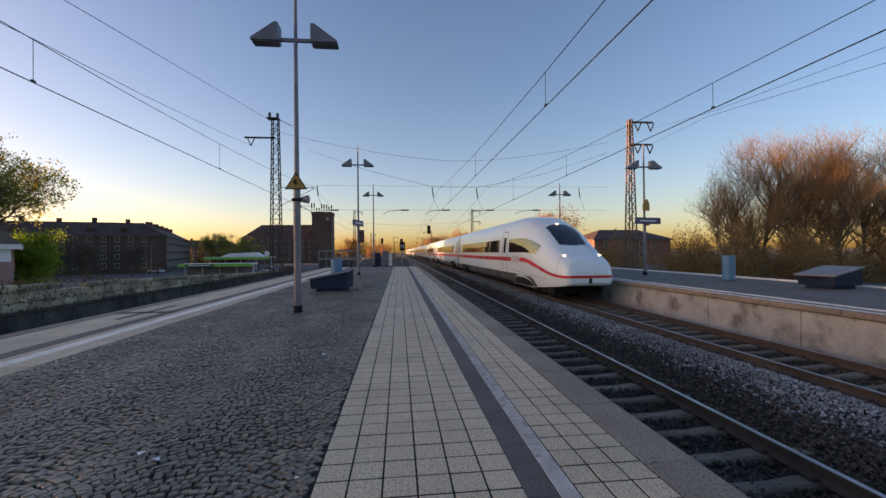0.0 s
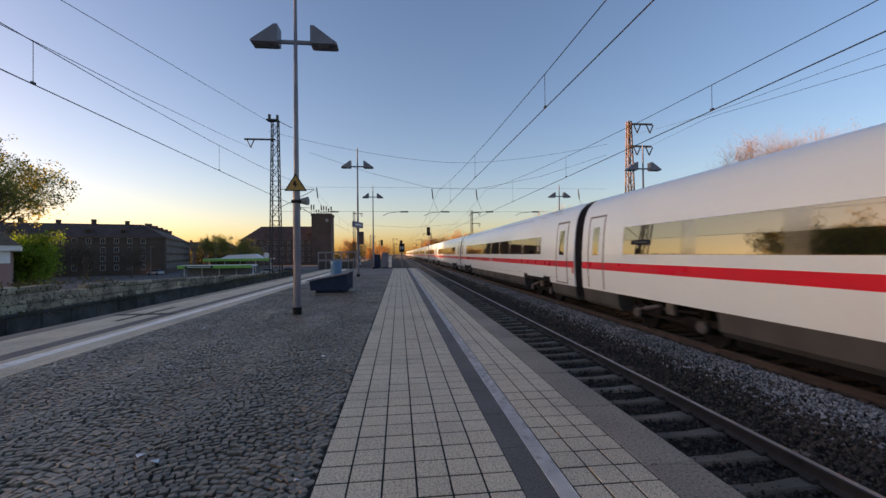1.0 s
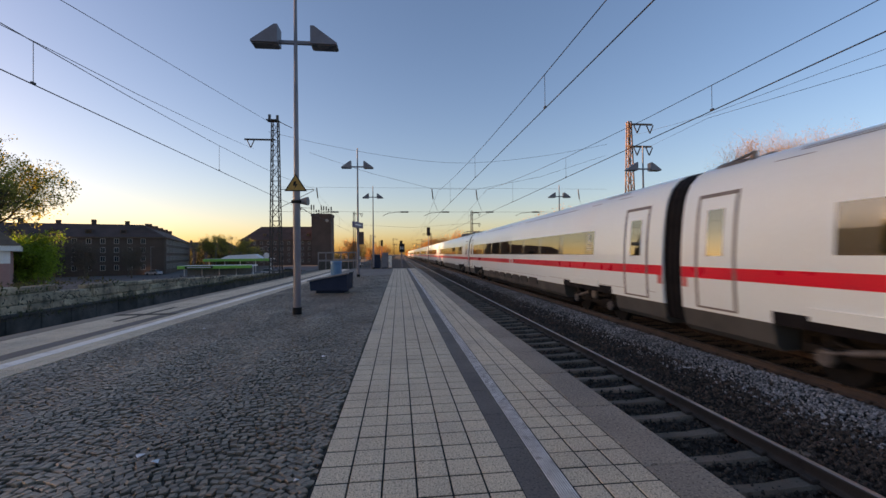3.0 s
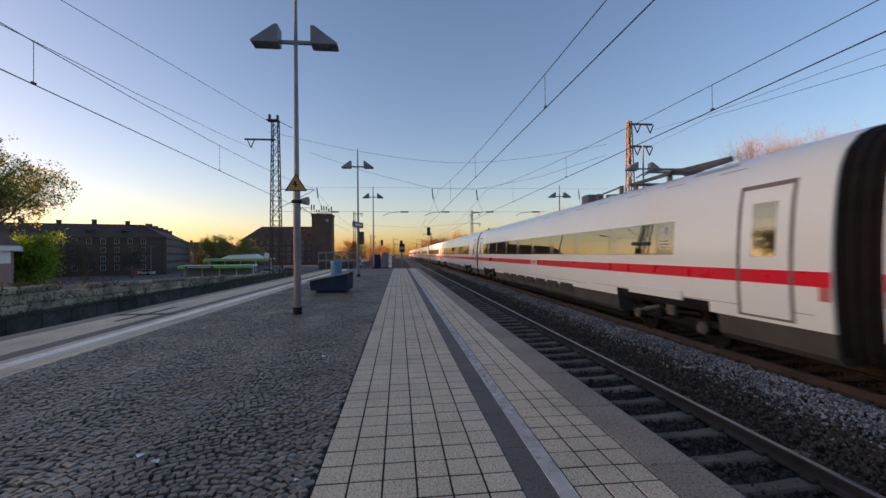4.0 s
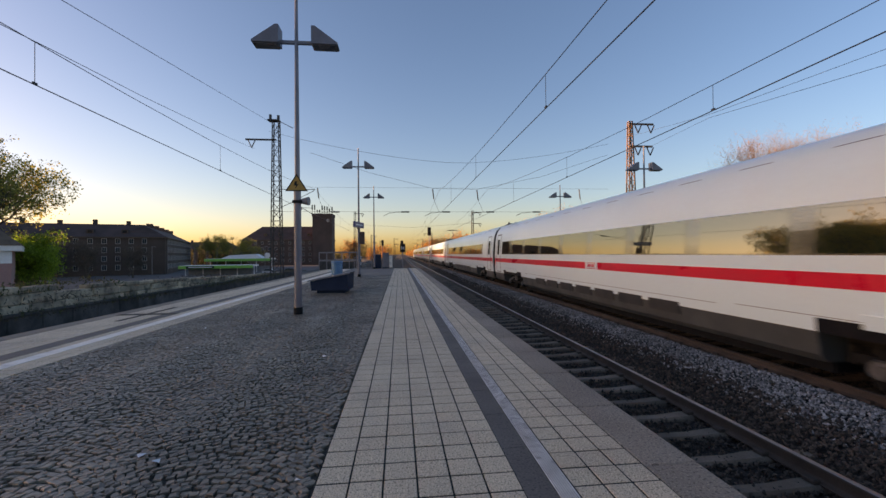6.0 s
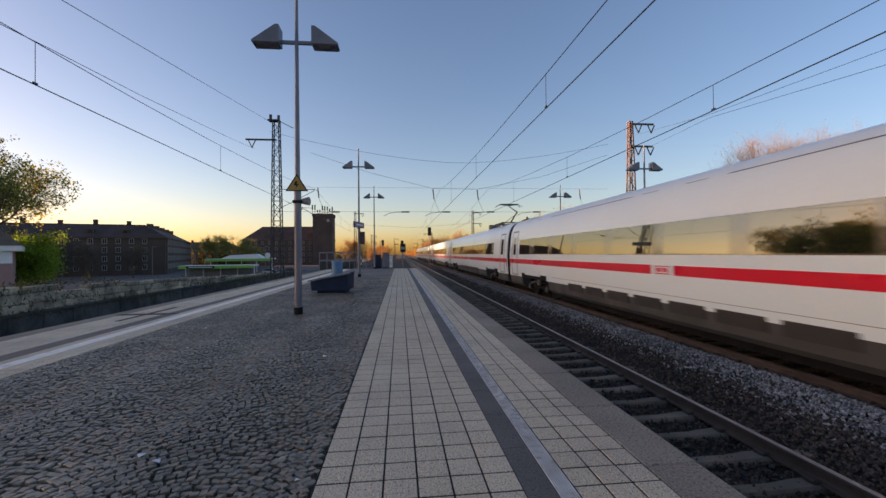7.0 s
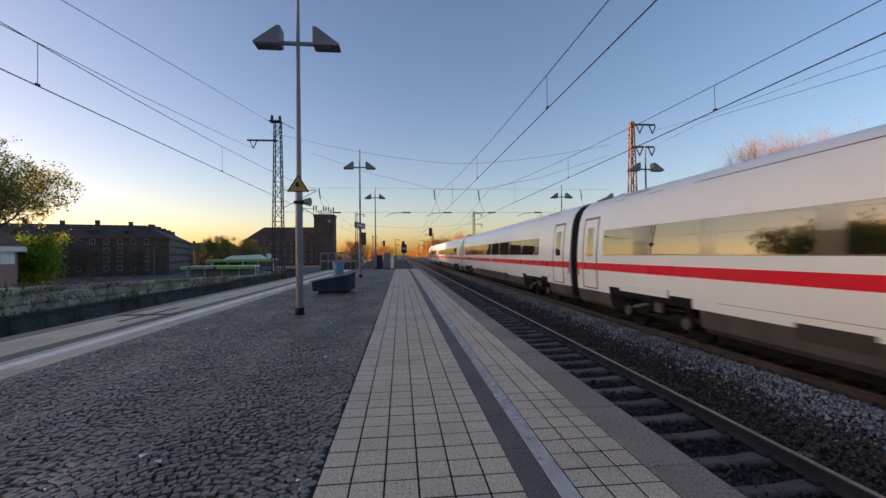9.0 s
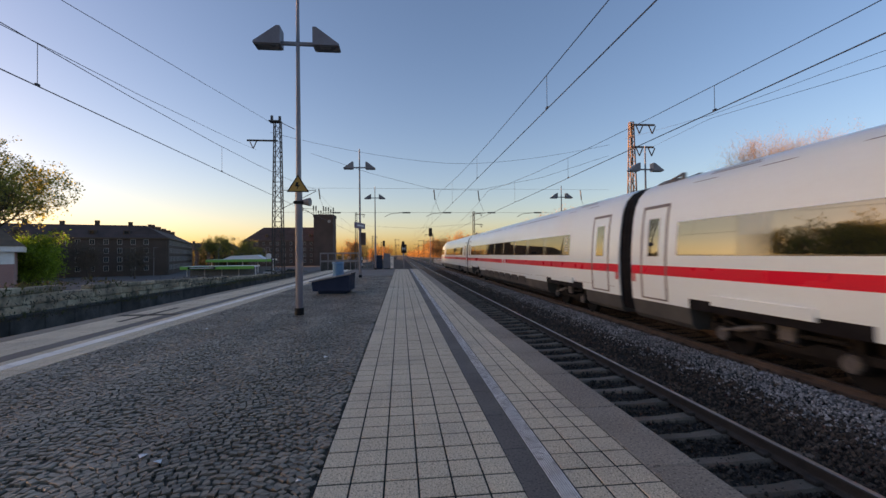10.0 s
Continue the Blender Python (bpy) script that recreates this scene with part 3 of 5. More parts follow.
def nose_patch(sh, s0, s1, q0, q1, side, off, ns=6, nq=8):
    """A thin piece on the nose's skin."""
    vs = []
    for i in range(ns + 1):
        for j in range(nq + 1):
            s = (s0(j / nq) if callable(s0) else s0) + ((s1(j / nq) if callable(s1) else s1) - (s0(j / nq) if callable(s0) else s0)) * i / ns
            q = q0 + (q1 - q0) * j / nq
            p, e = nose_point(s, q), 0.02
            n = (nose_point(s + e, q) - nose_point(max(0, s - e), q)).cross(nose_point(s, min(1, q + e)) - nose_point(s, max(0, q - e)))
            n = n.normalized() if n.length > 1e-9 else Vector((0, 0, 1))
            if (n.z < -0.2 and n.x < 0.6) or (n.x < 0 and abs(n.x) > 0.5) or (n.y > 0.1):
                n = -n
            p = p + n * off
            vs.append((p.x * side, p.y, p.z))
    k = nq + 1
    sh.add(vs, [(i * k + j, i * k + j + 1, (i + 1) * k + j + 1, (i + 1) * k + j) for i in range(ns) for j in range(nq)])
    return sh


def nose_strip(side, rows, off=0.014, n=5):
    """A piece lying on the nose's skin; rows: metres behind the tip, lower and upper height."""
    vs = []
    for i, (r0, r1) in enumerate(zip(rows, rows[1:] + rows[-1:])):
        for t in (0.0, 0.5) if i < len(rows) - 1 else (0.0,):
            sv, lo, hi = (p + (q - p) * t for p, q in zip(r0, r1))
            w, zt, zb = nose_section(sv)
            for j in range(n + 1):
                z = lo + (hi - lo) * j / n
                vs.append((side * (half_width(0.36 + (z - zb) / (zt - zb) * 3.80) * w / 1.43 + off), sv, z))
    k = n + 1
    return Shape().add(vs, [(i * k + j, i * k + j + 1, (i + 1) * k + j + 1, (i + 1) * k + j) for i in range(len(vs) // k - 1) for j in range(n)])


NOSE = [0.0, 0.04, 0.12, 0.2, 0.3, 0.45, 0.6, 0.8, 1.0, 1.3, 1.6, 2.0, 2.5, 3.0, 3.6, 4.2, 4.8, 5.2, 5.6, 6.3, 7.0]


def nose_hull():
    sh = Shape()
    nq = 26
    ring = 2 * nq + 1
    vs = []
    for s in NOSE:
        row = [nose_point(s, j / nq) for j in range(nq + 1)]
        vs += [tuple(p) for p in row] + [(-p.x, p.y, p.z) for p in reversed(row[:-1])]
    fs = []
    for i in range(len(NOSE) - 1):
        for j in range(ring):
            fs.append((i * ring + j, i * ring + (j + 1) % ring, (i + 1) * ring + (j + 1) % ring, (i + 1) * ring + j))
    fs.append(tuple(range(ring)))
    fs.append(tuple(range((len(NOSE) - 1) * ring, len(NOSE) * ring))[::-1])
    return sh.add(vs, fs)


def train_meshes():
    t = {}
    y0, y1 = 0.34, CAR - 0.34
    t["body"] = hull(y0, y1, 0.90).mesh("car_body", M["body"], True)
    for k in range(2):
        a = 0.0
        pts = [(x * 0.965 - (0.03 if k % 2 else 0), 0.55 + (z - 0.36) * 0.945) for x, z in PROFILE]
        t["bellows", k] = Shape().prism(pts + [(-x, z) for x, z in reversed(pts) if x > 0], "y", a, a + 0.0971).mesh("bellows_fold", M["bellows"])
    t["skirt"] = Shape()
    b0, b1 = 4.6, CAR - 4.6
    for a, b in ((y0, b0 - 1.95), (b0 + 1.95, b1 - 1.95), (b1 + 1.95, y1)):
        pts = [(1.22, 0.40), (1.33, 0.52), (1.385, 0.895)]
        t["skirt"].prism(pts + [(-x, z) for x, z in reversed(pts)], "y", a, b)
    t["skirt"] = t["skirt"].mesh("skirt", M["skirt"])
    t["hatch"] = []
    for q, digit in enumerate("12"):
        cu = bpy.data.curves.new("class_number", "FONT")
        cu.body, cu.size, cu.align_x, cu.extrude = digit, 0.36, "CENTER", 0.003
        cu.materials.append(M["white"])
        t["class", q] = cu
    for s in (-1, 1):
        for k in range(7):
            a = 9.75 + k * 1.503
            t["hatch"].append(panel(Shape(), a, a + 1.2, 0.70, 0.985, s, 0.012, 2).mesh("equipment_hatch", M["hatch"]))
    for s in (-1, 1):
        first = [(4.62, 6.53)] + [(6.97 + 2.52 * k, 9.05 + 2.52 * k) for k in range(6)]
        t["pane", s, 0], t["pane", s, 1] = [[panel(Shape(), a, b, 2.13, 2.87, s, 0.010).mesh("window_pane", M["glass"], True) for a, b in first + last] for last in ([(22.09, 24.42)], [(22.09, 23.97), (24.73, 26.42)])]
        for q, end in enumerate((25.02, 26.5)):
            t["band", s, q] = panel(Shape(), 3.97, end, 2.10, 2.90, s, 0.004).mesh("window_band", M["pillar"])
        cb = panel(panel(panel(Shape(), 4.12, 4.46, 2.42, 2.45, s, 0.008, 1), 4.12, 4.46, 2.34, 2.37, s, 0.008, 1), 4.12, 4.46, 2.26, 2.29, s, 0.008, 1)
        t["bars", s] = cb.mesh("class_bar", M["letter"])
        t["stripe", s] = panel(panel(Shape(), y0 + 0.01, 13.72, 1.60, 1.84, s, 0.004, 2), 14.6, y1 - 0.01, 1.60, 1.84, s, 0.004, 2).mesh("red_stripe", M["stripe"], True)
        for q, (a, b) in enumerate(((y0 + 0.02, y0 + 0.2), (y1 - 0.2, y1 - 0.02))):
            t["mark", s, q] = panel(Shape(), a, b, 1.38, 1.615, s, 0.004, 1).mesh("end_mark", M["mark"])
        em = Shape()
        for a, b, z0, z1 in ((13.86, 14.46, 1.615, 1.64), (13.86, 14.46, 1.80, 1.825), (13.86, 13.885, 1.64, 1.80), (14.435, 14.46, 1.64, 1.80), (13.95, 14.13, 1.67, 1.775), (14.19, 14.37, 1.67, 1.775)):
            panel(em, a, b, z0, z1, s, 0.005, 1)
        t["emblem", s] = em.mesh("emblem", M["stripe"])
        t["longseam", s] = panel(Shape(), 6.0, 12.4, 3.79, 3.815, s, 0.004, 1).mesh("roof_seam", M["seam"])
        for d, (a, b) in enumerate(((0.95, 2.10), (26.85, 27.95))):
            fr = Shape()
            for u in ((a, a + 0.07), (b - 0.07, b)):
                panel(fr, *u, 0.98, 3.36, s, 0.008, 10)
            panel(fr, a, b, 3.32, 3.40, s, 0.008, 1)
            panel(fr, a, b, 0.96, 1.0, s, 0.008, 1)
            t["doorframe", s, d] = fr.mesh("door_seal", M["seam"])
            lf = Shape()
            panel(lf, a + 0.08, b - 0.08, 1.01, 3.31, s, 0.006, 10)
            t["door", s, d] = lf.mesh("door", M["body"], True)
            t["doorglass", s, d] = panel(Shape(), a + 0.33, b - 0.33, 2.08, 3.05, s, 0.012, 4).mesh("door_window", M["glass"], True)
            t["doorstripe", s, d] = panel(Shape(), a + 0.08, b - 0.08, 1.60, 1.84, s, 0.009, 2).mesh("door_stripe", M["stripe"], True)
        ps = Shape()
        for k in range(0, 14, 1):
            panel(ps, 2.2 + 1.8 * k, 2.2 + 1.8 * k + 0.7, 3.80, 3.815, s, 0.004, 1)
        panel(ps, y0 + 0.3, b0 + 3.5, 1.14, 1.15, s, 0.003, 1)
        panel(ps, b0 + 4.0, b1 - 2.5, 1.10, 1.11, s, 0.003, 1)
        t["seams", s] = ps.mesh("panel_seam", M["seam"])
    gear = Shape().box(-0.8, 27.25, 3.94, 0.8, 28.1, 4.10, bevel=0.05).box(-0.6, 27.6, 4.0, 0.3, 28.2, 4.17, bevel=0.04)
    for x in (-0.75, -0.3, 0.2, 0.7):
        gear.tube((x, 27.1, 3.95), (x, 27.1, 4.20), 0.06, n=8).tube((x, 27.1, 4.18), (x * 0.6, 28.1, 4.16), 0.03, n=6)
    t["roof"] = gear.mesh("roof_gear", M["roofgrey"], True)
    t["louvre"] = []
    for s in (-1, 1):
        for a in (2.5, 24.6):
            lv = Shape()
            for k in range(3):
                panel(lv, a + 0.05 * k, a + 1.3 + 0.05 * k, 3.92 + 0.035 * k, 3.935 + 0.035 * k, s, 0.006, 1)
            t["louvre"].append(lv.mesh("roof_louvre", M["seam"]))
    fr = Shape()
    for s in (-1, 1):
        fr.prism([(-1.7, 0.50), (-1.7, 0.62), (-0.6, 0.62), (-0.35, 0.50), (0.35, 0.50), (0.6, 0.62), (1.7, 0.62), (1.7, 0.50), (0.8, 0.42), (-0.8, 0.42)], "x", s * 1.02 - 0.07, s * 1.02 + 0.07)
        for yy in (-1.25, 1.25):
            fr.box(s * 1.05 - 0.12, yy - 0.18, 0.32, s * 1.05 + 0.12, yy + 0.18, 0.62, bevel=0.05)
            fr.tube((s * 1.02, yy, 0.6), (s * 1.02, yy, 0.9), 0.11, n=10)
        fr.tube((s * 1.1, -0.3, 0.55), (s * 1.1, -0.3, 0.95), 0.15, n=12).tube((s * 1.1, 0.3, 0.55), (s * 1.1, 0.3, 0.95), 0.15, n=12)
        fr.tube((s * 1.15, -1.2, 0.75), (s * 1.15, 0.1, 0.7), 0.04, n=8).tube((s * 1.15, 1.2, 0.75), (s * 1.15, 0.35, 0.55), 0.035, n=8)
    fr.box(-1.0, -0.4, 0.45, 1.0, 0.4, 0.7).box(-0.9, -1.9, 0.40, 0.9, -1.75, 0.7).box(-0.9, 1.75, 0.40, 0.9, 1.9, 0.7)
    t["bogie"] = fr.mesh("bogie", M["bogie"], True)
    for s in (-1, 1):
        t["boxlid", s] = Shape().tube((s * 1.16, 0, 0), (s * 1.22, 0, 0), 0.15, 0.13, 18).tube((s * 1.22, 0, 0), (s * 1.235, 0, 0), 0.06, n=10).mesh("axle_box_lid", M["boxlid"], True)
        t["damper", s] = Shape().tube((s * 1.21, 0.15, 0.78), (s * 1.21, 0.85, 0.62), 0.055, n=10).tube((s * 1.21, 0.85, 0.62), (s * 1.21, 1.25, 0.53), 0.03, n=8).mesh("damper", M["boxlid"], True)
        t["bracket", s] = Shape().box(min(s * 1.1, s * 1.28), -0.42, 0.60, max(s * 1.1, s * 1.28), -0.12, 1.02, bevel=0.03).mesh("air_spring_bracket", M["boxlid"])
    w = Shape()
    for s in (-1, 1):
        w.tube((s * 0.70, 0, 0), (s * 0.83, 0, 0), 0.46, n=28).tube((s * 0.68, 0, 0), (s * 0.71, 0, 0), 0.485, n=28).tube((s * 0.83, 0, 0), (s * 0.86, 0, 0), 0.14, n=12)
    w.tube((-0.7, 0, 0), (0.7, 0, 0), 0.09, n=10)
    t["wheel"] = w.mesh("wheelset", M["bogie"], True)
    # black panels on the closed hull paint the shade inside the bogie openings
    for s in (-1, 1):
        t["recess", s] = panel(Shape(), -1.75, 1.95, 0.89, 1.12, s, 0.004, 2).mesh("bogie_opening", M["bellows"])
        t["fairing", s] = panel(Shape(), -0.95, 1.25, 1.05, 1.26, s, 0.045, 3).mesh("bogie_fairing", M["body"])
    # black boxes put where only shade shows behind bogies and below the floor
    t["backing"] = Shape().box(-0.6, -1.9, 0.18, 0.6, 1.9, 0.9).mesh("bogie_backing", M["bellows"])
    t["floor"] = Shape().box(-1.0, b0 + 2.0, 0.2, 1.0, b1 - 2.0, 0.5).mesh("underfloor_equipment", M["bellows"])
    # pantograph and the gear behind it; y = 0 at the frame's middle, the knee points to the train's head
    ins = Shape()
    for x in (-0.6, 0.6):
        for yy in (-0.8, 0.8):
            ins.tube((x, yy, 3.9), (x, yy, 4.3), 0.07, n=10)
    ins.box(-0.75, -1.0, 4.28, 0.75, -0.85, 4.36).box(-0.75, 0.85, 4.28, 0.75, 1.0, 4.36).box(-0.7, -1.0, 4.28, -0.6, 1.0, 4.36).box(0.6, -1.0, 4.28, 0.7, 1.0, 4.36)
    t["panbase"] = ins.mesh("pantograph_base", M["roofgrey"])
    gear = Shape().box(-0.5, 1.4, 3.9, 0.5, 4.2, 4.18, bevel=0.06).box(-0.35, 4.6, 3.9, 0.35, 5.2, 4.55, bevel=0.05).box(-0.6, 5.6, 3.85, 0.6, 7.4, 4.12, bevel=0.08)
    for x, yy, h in ((-0.5, 1.8, 4.42), (0.5, 1.8, 4.42), (-0.5, 3.4, 4.38), (0.5, 3.4, 4.40), (0.0, 5.4, 4.45), (0.4, 4.4, 4.5)):
        gear.tube((x, yy, 3.9), (x, yy, h), 0.075, n=10)
    gear.tube((0.5, 1.8, 4.4), (0.5, 3.4, 4.38), 0.03).tube((-0.5, 1.8, 4.4), (0.0, 5.4, 4.4), 0.03).tube((0.5, 3.4, 4.38), (0.4, 4.4, 4.48), 0.03)
    t["pangear"] = gear.mesh("roof_gear", M["roofgrey"], True)

    def head(sh, yc, z):
        for yy in (yc - 0.2, yc + 0.2):
            sh.box(-0.65, yy - 0.03, z - 0.06, 0.65, yy + 0.03, z).tube((0.65, yy, z - 0.03), (0.95, yy, z - 0.2), 0.02).tube((-0.65, yy, z - 0.03), (-0.95, yy, z - 0.2), 0.02)
        for x in (-0.6, 0.6):
            sh.tube((x, yc - 0.2, z - 0.06), (x, yc + 0.2, z - 0.06), 0.015)
        return sh
    up = Shape().tube((0, -0.6, 4.36), (0, -2.1, 4.93), 0.05, 0.042).tube((-0.4, -0.5, 4.36), (0.1, -2.0, 4.90), 0.02)
    up.tube((0, -2.15, 4.95), (0.0, 0.0, 5.62), 0.045, 0.03).tube((0, 0, 5.62), (-0.5, 0.0, 5.68), 0.025).tube((0, 0, 5.62), (0.5, 0.0, 5.68), 0.025)
    t["panup"] = head(up, 0.0, 5.74).mesh("pantograph_arm", M["roofgrey"])
    dn = Shape().tube((0, -0.6, 4.36), (0, -2.2, 4.42), 0.07).tube((0, -2.2, 4.44), (0, 0.0, 4.52), 0.05)
    t["pandown"] = head(dn, 0.0, 4.60).mesh("pantograph_arm", M["roofgrey"])
    return t


def build_train():
    """Thirteen cars; the train's origin lies at the first gangway, the cars follow towards +y."""
    t = train_meshes()
    tr = thing("train", pose(FAR, 46, RAIL), "long white high-speed train with a red stripe running past", "train")
    for c in range(13):
        end = -1 if c == 0 else 1 if c == 12 else 0
        origin = (c - 1) * CAR
        m = pose(0, origin, 0)
        flip = pose(0, origin + CAR, 0, 0, 0, 180)
        if end:
            # built nose towards -y, the last car turned round
            place = pose(0, origin, 0) if end < 0 else flip
            L = CAR - 0.34
            body = part("end_car_body", hull(6.98, L, 0.92).mesh("end_car_body", M["body"], True), None, tr, "white driving car with a sloping nose", place)
            part("nose", nose_hull().mesh("nose", M["body"], True), None, body, "smooth white nose")
            ws = Shape()
            for s in (-1, 1):
                nose_patch(ws, lambda j: 1.72 - 0.14 * j, lambda j: 3.35 + 0.30 * j, 0.86, 1.0, s, 0.012, 10, 10)
            for s in (-1, 1):
                part("pillar_cover", nose_patch(Shape(), lambda j: 1.15 + 0.1 * j, lambda j: 3.1 + 0.2 * j, 0.80, 0.855, s, 0.03, 10, 3).mesh("pillar_cover", M["body"], True), None, body)
            part("windscreen", ws.mesh("windscreen", M["screen"], True), None, body, "dark sloping windscreen")
            sk = Shape()
            for a, b in ((6.4, 22.2), (26.1, L)):
                pts = [(1.22, 0.40), (1.33, 0.52), (1.385, 0.915)]
                sk.prism(pts + [(-x, z) for x, z in reversed(pts)], "y", a, b)
            part("skirt", sk, M["skirt"], body, "grey lower skirt")
            for s in (-1, 1):
                st = Shape()
                row = []
                for sv in [v for v in NOSE if v < 5.3] + [5.36]:
                    w, zt, zb = nose_section(sv)
                    k = min(1.0, max(0.0, (sv - 0.2) / 4.65))
                    k = k * k * (3 - 2 * k)
                    for zz in (1.02 + 0.60 * k, 1.13 + 0.71 * k):
                        hw = half_width(0.36 + (zz - zb) / (zt - zb) * 3.80) * w / 1.43 + 0.012
                        row.append((s * hw, sv - (0.012 if sv < 0.1 else 0), zz))
                n = len(row) // 2
                st.add(row, [(2 * i, 2 * i + 1, 2 * i + 3, 2 * i + 2) for i in range(n - 1)])
                st.add([(0, -0.012, 1.02), (0, -0.012, 1.13), row[1], row[0]], [(0, 1, 2, 3)])
                part("nose_stripe", st, M["stripe"], body, "curved red stripe on the nose")
                part("red_stripe", panel(Shape(), 7.02, L - 0.02, 1.60, 1.84, s, 0.004, 2), M["stripe"], body, "red stripe")
                cw = nose_strip(s, [(2.45, 2.38, 2.42), (2.95, 2.04, 2.57), (3.3, 2.06, 2.66), (4.4, 2.11, 2.84), (5.2, 2.11, 2.89), (7.0, 2.11, 2.89)])
                part("cab_window", cw, M["glass"], body, "dark slanted cab window")
                part("cab_window", panel(Shape(), 6.98, 7.58, 2.11, 2.89, s, 0.01), M["glass"], body)
                for a, b in ((10.45, 12.6), (13.05, 15.15), (15.6, 17.7), (18.15, 20.2), (20.65, 22.75), (23.2, 25.68)):
                    part("window_pane", panel(Shape(), a, b, 2.12, 2.88, s, 0.01), M["glass"], body)
                part("window_band", panel(Shape(), 9.92, 25.72, 2.10, 2.90, s, 0.004), M["pillar"], body)
                for a, b in ((7.92, 9.12), (26.85, 27.95)):
                    fr = Shape()
                    for u in ((a, a + 0.06), (b - 0.06, b)):
                        panel(fr, *u, 0.98, 3.36, s, 0.008, 10)
                    panel(fr, a, b, 3.32, 3.38, s, 0.008, 1)
                    part("door_seal", fr, M["seam"], body)
                    part("door", panel(Shape(), a + 0.07, b - 0.07, 1.0, 3.31, s, 0.006, 10), M["body"], body, "white passenger door")
                    part("door_stripe", panel(Shape(), a + 0.07, b - 0.07, 1.60, 1.84, s, 0.009, 2), M["stripe"], body)
                    part("door_window", panel(Shape(), a + 0.35, b - 0.35, 2.08, 3.0, s, 0.012, 4), M["glass"], body)
                for a, b in ((5.55, 5.95), (6.1, 6.55), (6.7, 6.82)):
                    part("lettering", panel(Shape(), a, b, 1.52, 1.94, s, 0.004, 2), M["letter"], body, "plain grey bar of lettering")
                hl = Shape()
                p = nose_point(0.85, 0.775)
                hl.tube((s * p.x * 0.95, p.y - 0.10, p.z + 0.0), (s * p.x * 0.95, p.y + 0.2, p.z - 0.02), 0.042, n=16)
                part("headlight", hl, M["headlamp"] if end < 0 else M["red"], body, "bright round headlight" if end < 0 else "red tail light")
            p = nose_point(3.6, 1.0)
            part("upper_headlight", Shape().box(-0.07, p.y - 0.06, p.z - 0.03, 0.07, p.y + 0.04, p.z + 0.04, bevel=0.02), M["headlamp"] if end < 0 else M["glass"], body)
            for s in (-1, 1):
                part("nose_skirt", nose_strip(s, [(2.9, 0.45, 0.50), (3.2, 0.43, 0.78), (3.6, 0.41, 0.90), (7.0, 0.38, 0.93)], 0.010), M["skirt"], body, "dark grey skirt")
                # black sheet on the nose's skin paints the shade in its bogie opening
                part("bogie_opening", nose_strip(s, [(3.5, 0.42, 0.46), (3.8, 0.41, 0.74), (4.8, 0.40, 0.84), (6.0, 0.40, 0.80), (6.4, 0.40, 0.56)], 0.022), M["black"], body, "black panel painting the shade in the bogie opening")
                part("fairing", nose_strip(s, [(3.45, 0.66, 0.69), (4.0, 0.76, 0.84), (4.8, 0.81, 0.92), (5.6, 0.80, 0.90), (6.1, 0.75, 0.79)], 0.05, 3), M["body"], body, "white curved bogie fairing")
                part("lower_seam", nose_patch(Shape(), 1.6, 6.9, 0.165, 0.168, s, 0.006, 10, 1), M["seam"], body)
            sm = Shape()
            for s in (-1, 1):
                nose_patch(sm, 0.72, 0.735, 0.06, 1.0, s, 0.006, 1, 14)
            part("nose_seam", sm, M["seam"], body, "dark seam round the nose cover")
            part("coupler_flap", Shape().box(-0.06, -0.03, 0.80, 0.06, 0.05, 1.01), M["black"], body, "small dark notch")
            part("underframe", Shape().box(-1.1, 1.2, 0.25, 1.1, 6.0, 0.75).box(-0.85, 4, 0.7, 0.85, L, 1.1), M["bogie"], body)
            bog = (4.6, CAR - 4.6)
        else:
            body = part("car_body", t["body"], None, tr, "white passenger car with dark window band", m)
            part("skirt", t["skirt"], None, body, "grey lower skirt")
            later = 1 if c > 2 else 0
            for me in t["hatch"] if c > 1 else ():
                part("equipment_hatch", me, None, body)
            part("roof_gear", t["roof"], None, body, "dark cables and boxes on the roof's end")
            for me in t["louvre"]:
                part("roof_louvre", me, None, body)
            part("underframe", Shape().box(-0.85, 1, 0.7, 0.85, CAR - 1, 1.1) if c == 1 else under, M["bogie"], body)
            under = body.children[-1].data
            for s in (-1, 1):
                part("window_band", t["band", s, later], None, body)
                part("class_bar", t["bars", s], None, body, "small pale line of lettering")
                two = new("class_number", t["class", later])
                two.parent, two.matrix_basis = body, pose(s * (half_width(2.6) + 0.012), 4.29, 2.54, 90, 0, 90 * s)
                for me in t["pane", s, later]:
                    part("window_pane", me, None, body)
                part("red_stripe", t["stripe", s], None, body, "red stripe")
                part("end_mark", t["mark", s, 0], None, body)
                part("end_mark", t["mark", s, 1], None, body)
                part("emblem", t["emblem", s], None, body, "plain red outlined emblem")
                part("panel_seam", t["seams", s], None, body)
                if c % 2:
                    part("roof_seam", t["longseam", s], None, body)
                    part("roof_seam", t["longseam", s], None, body, m=pose(0, 10.0, 0))
                for d in (0, 1):
                    part("door_seal", t["doorframe", s, d], None, body)
                    part("door", t["door", s, d], None, body, "white plug door")
                    part("door_window", t["doorglass", s, d], None, body)
                    part("door_stripe", t["doorstripe", s, d], None, body)
            bog = (4.6, CAR - 4.6)
            place = m
        for k, b in enumerate(bog):
            bo = part("bogie", t["bogie"], None, tr, "dusty dark bogie", place @ pose(0, b, 0))
            for yy in (-1.25, 1.25):
                part("wheelset", t["wheel"], None, bo, m=pose(0, yy, 0.46))
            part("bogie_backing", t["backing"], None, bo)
            for s in (-1, 1):
                part("damper", t["damper", s], None, bo, "worn grey damper")
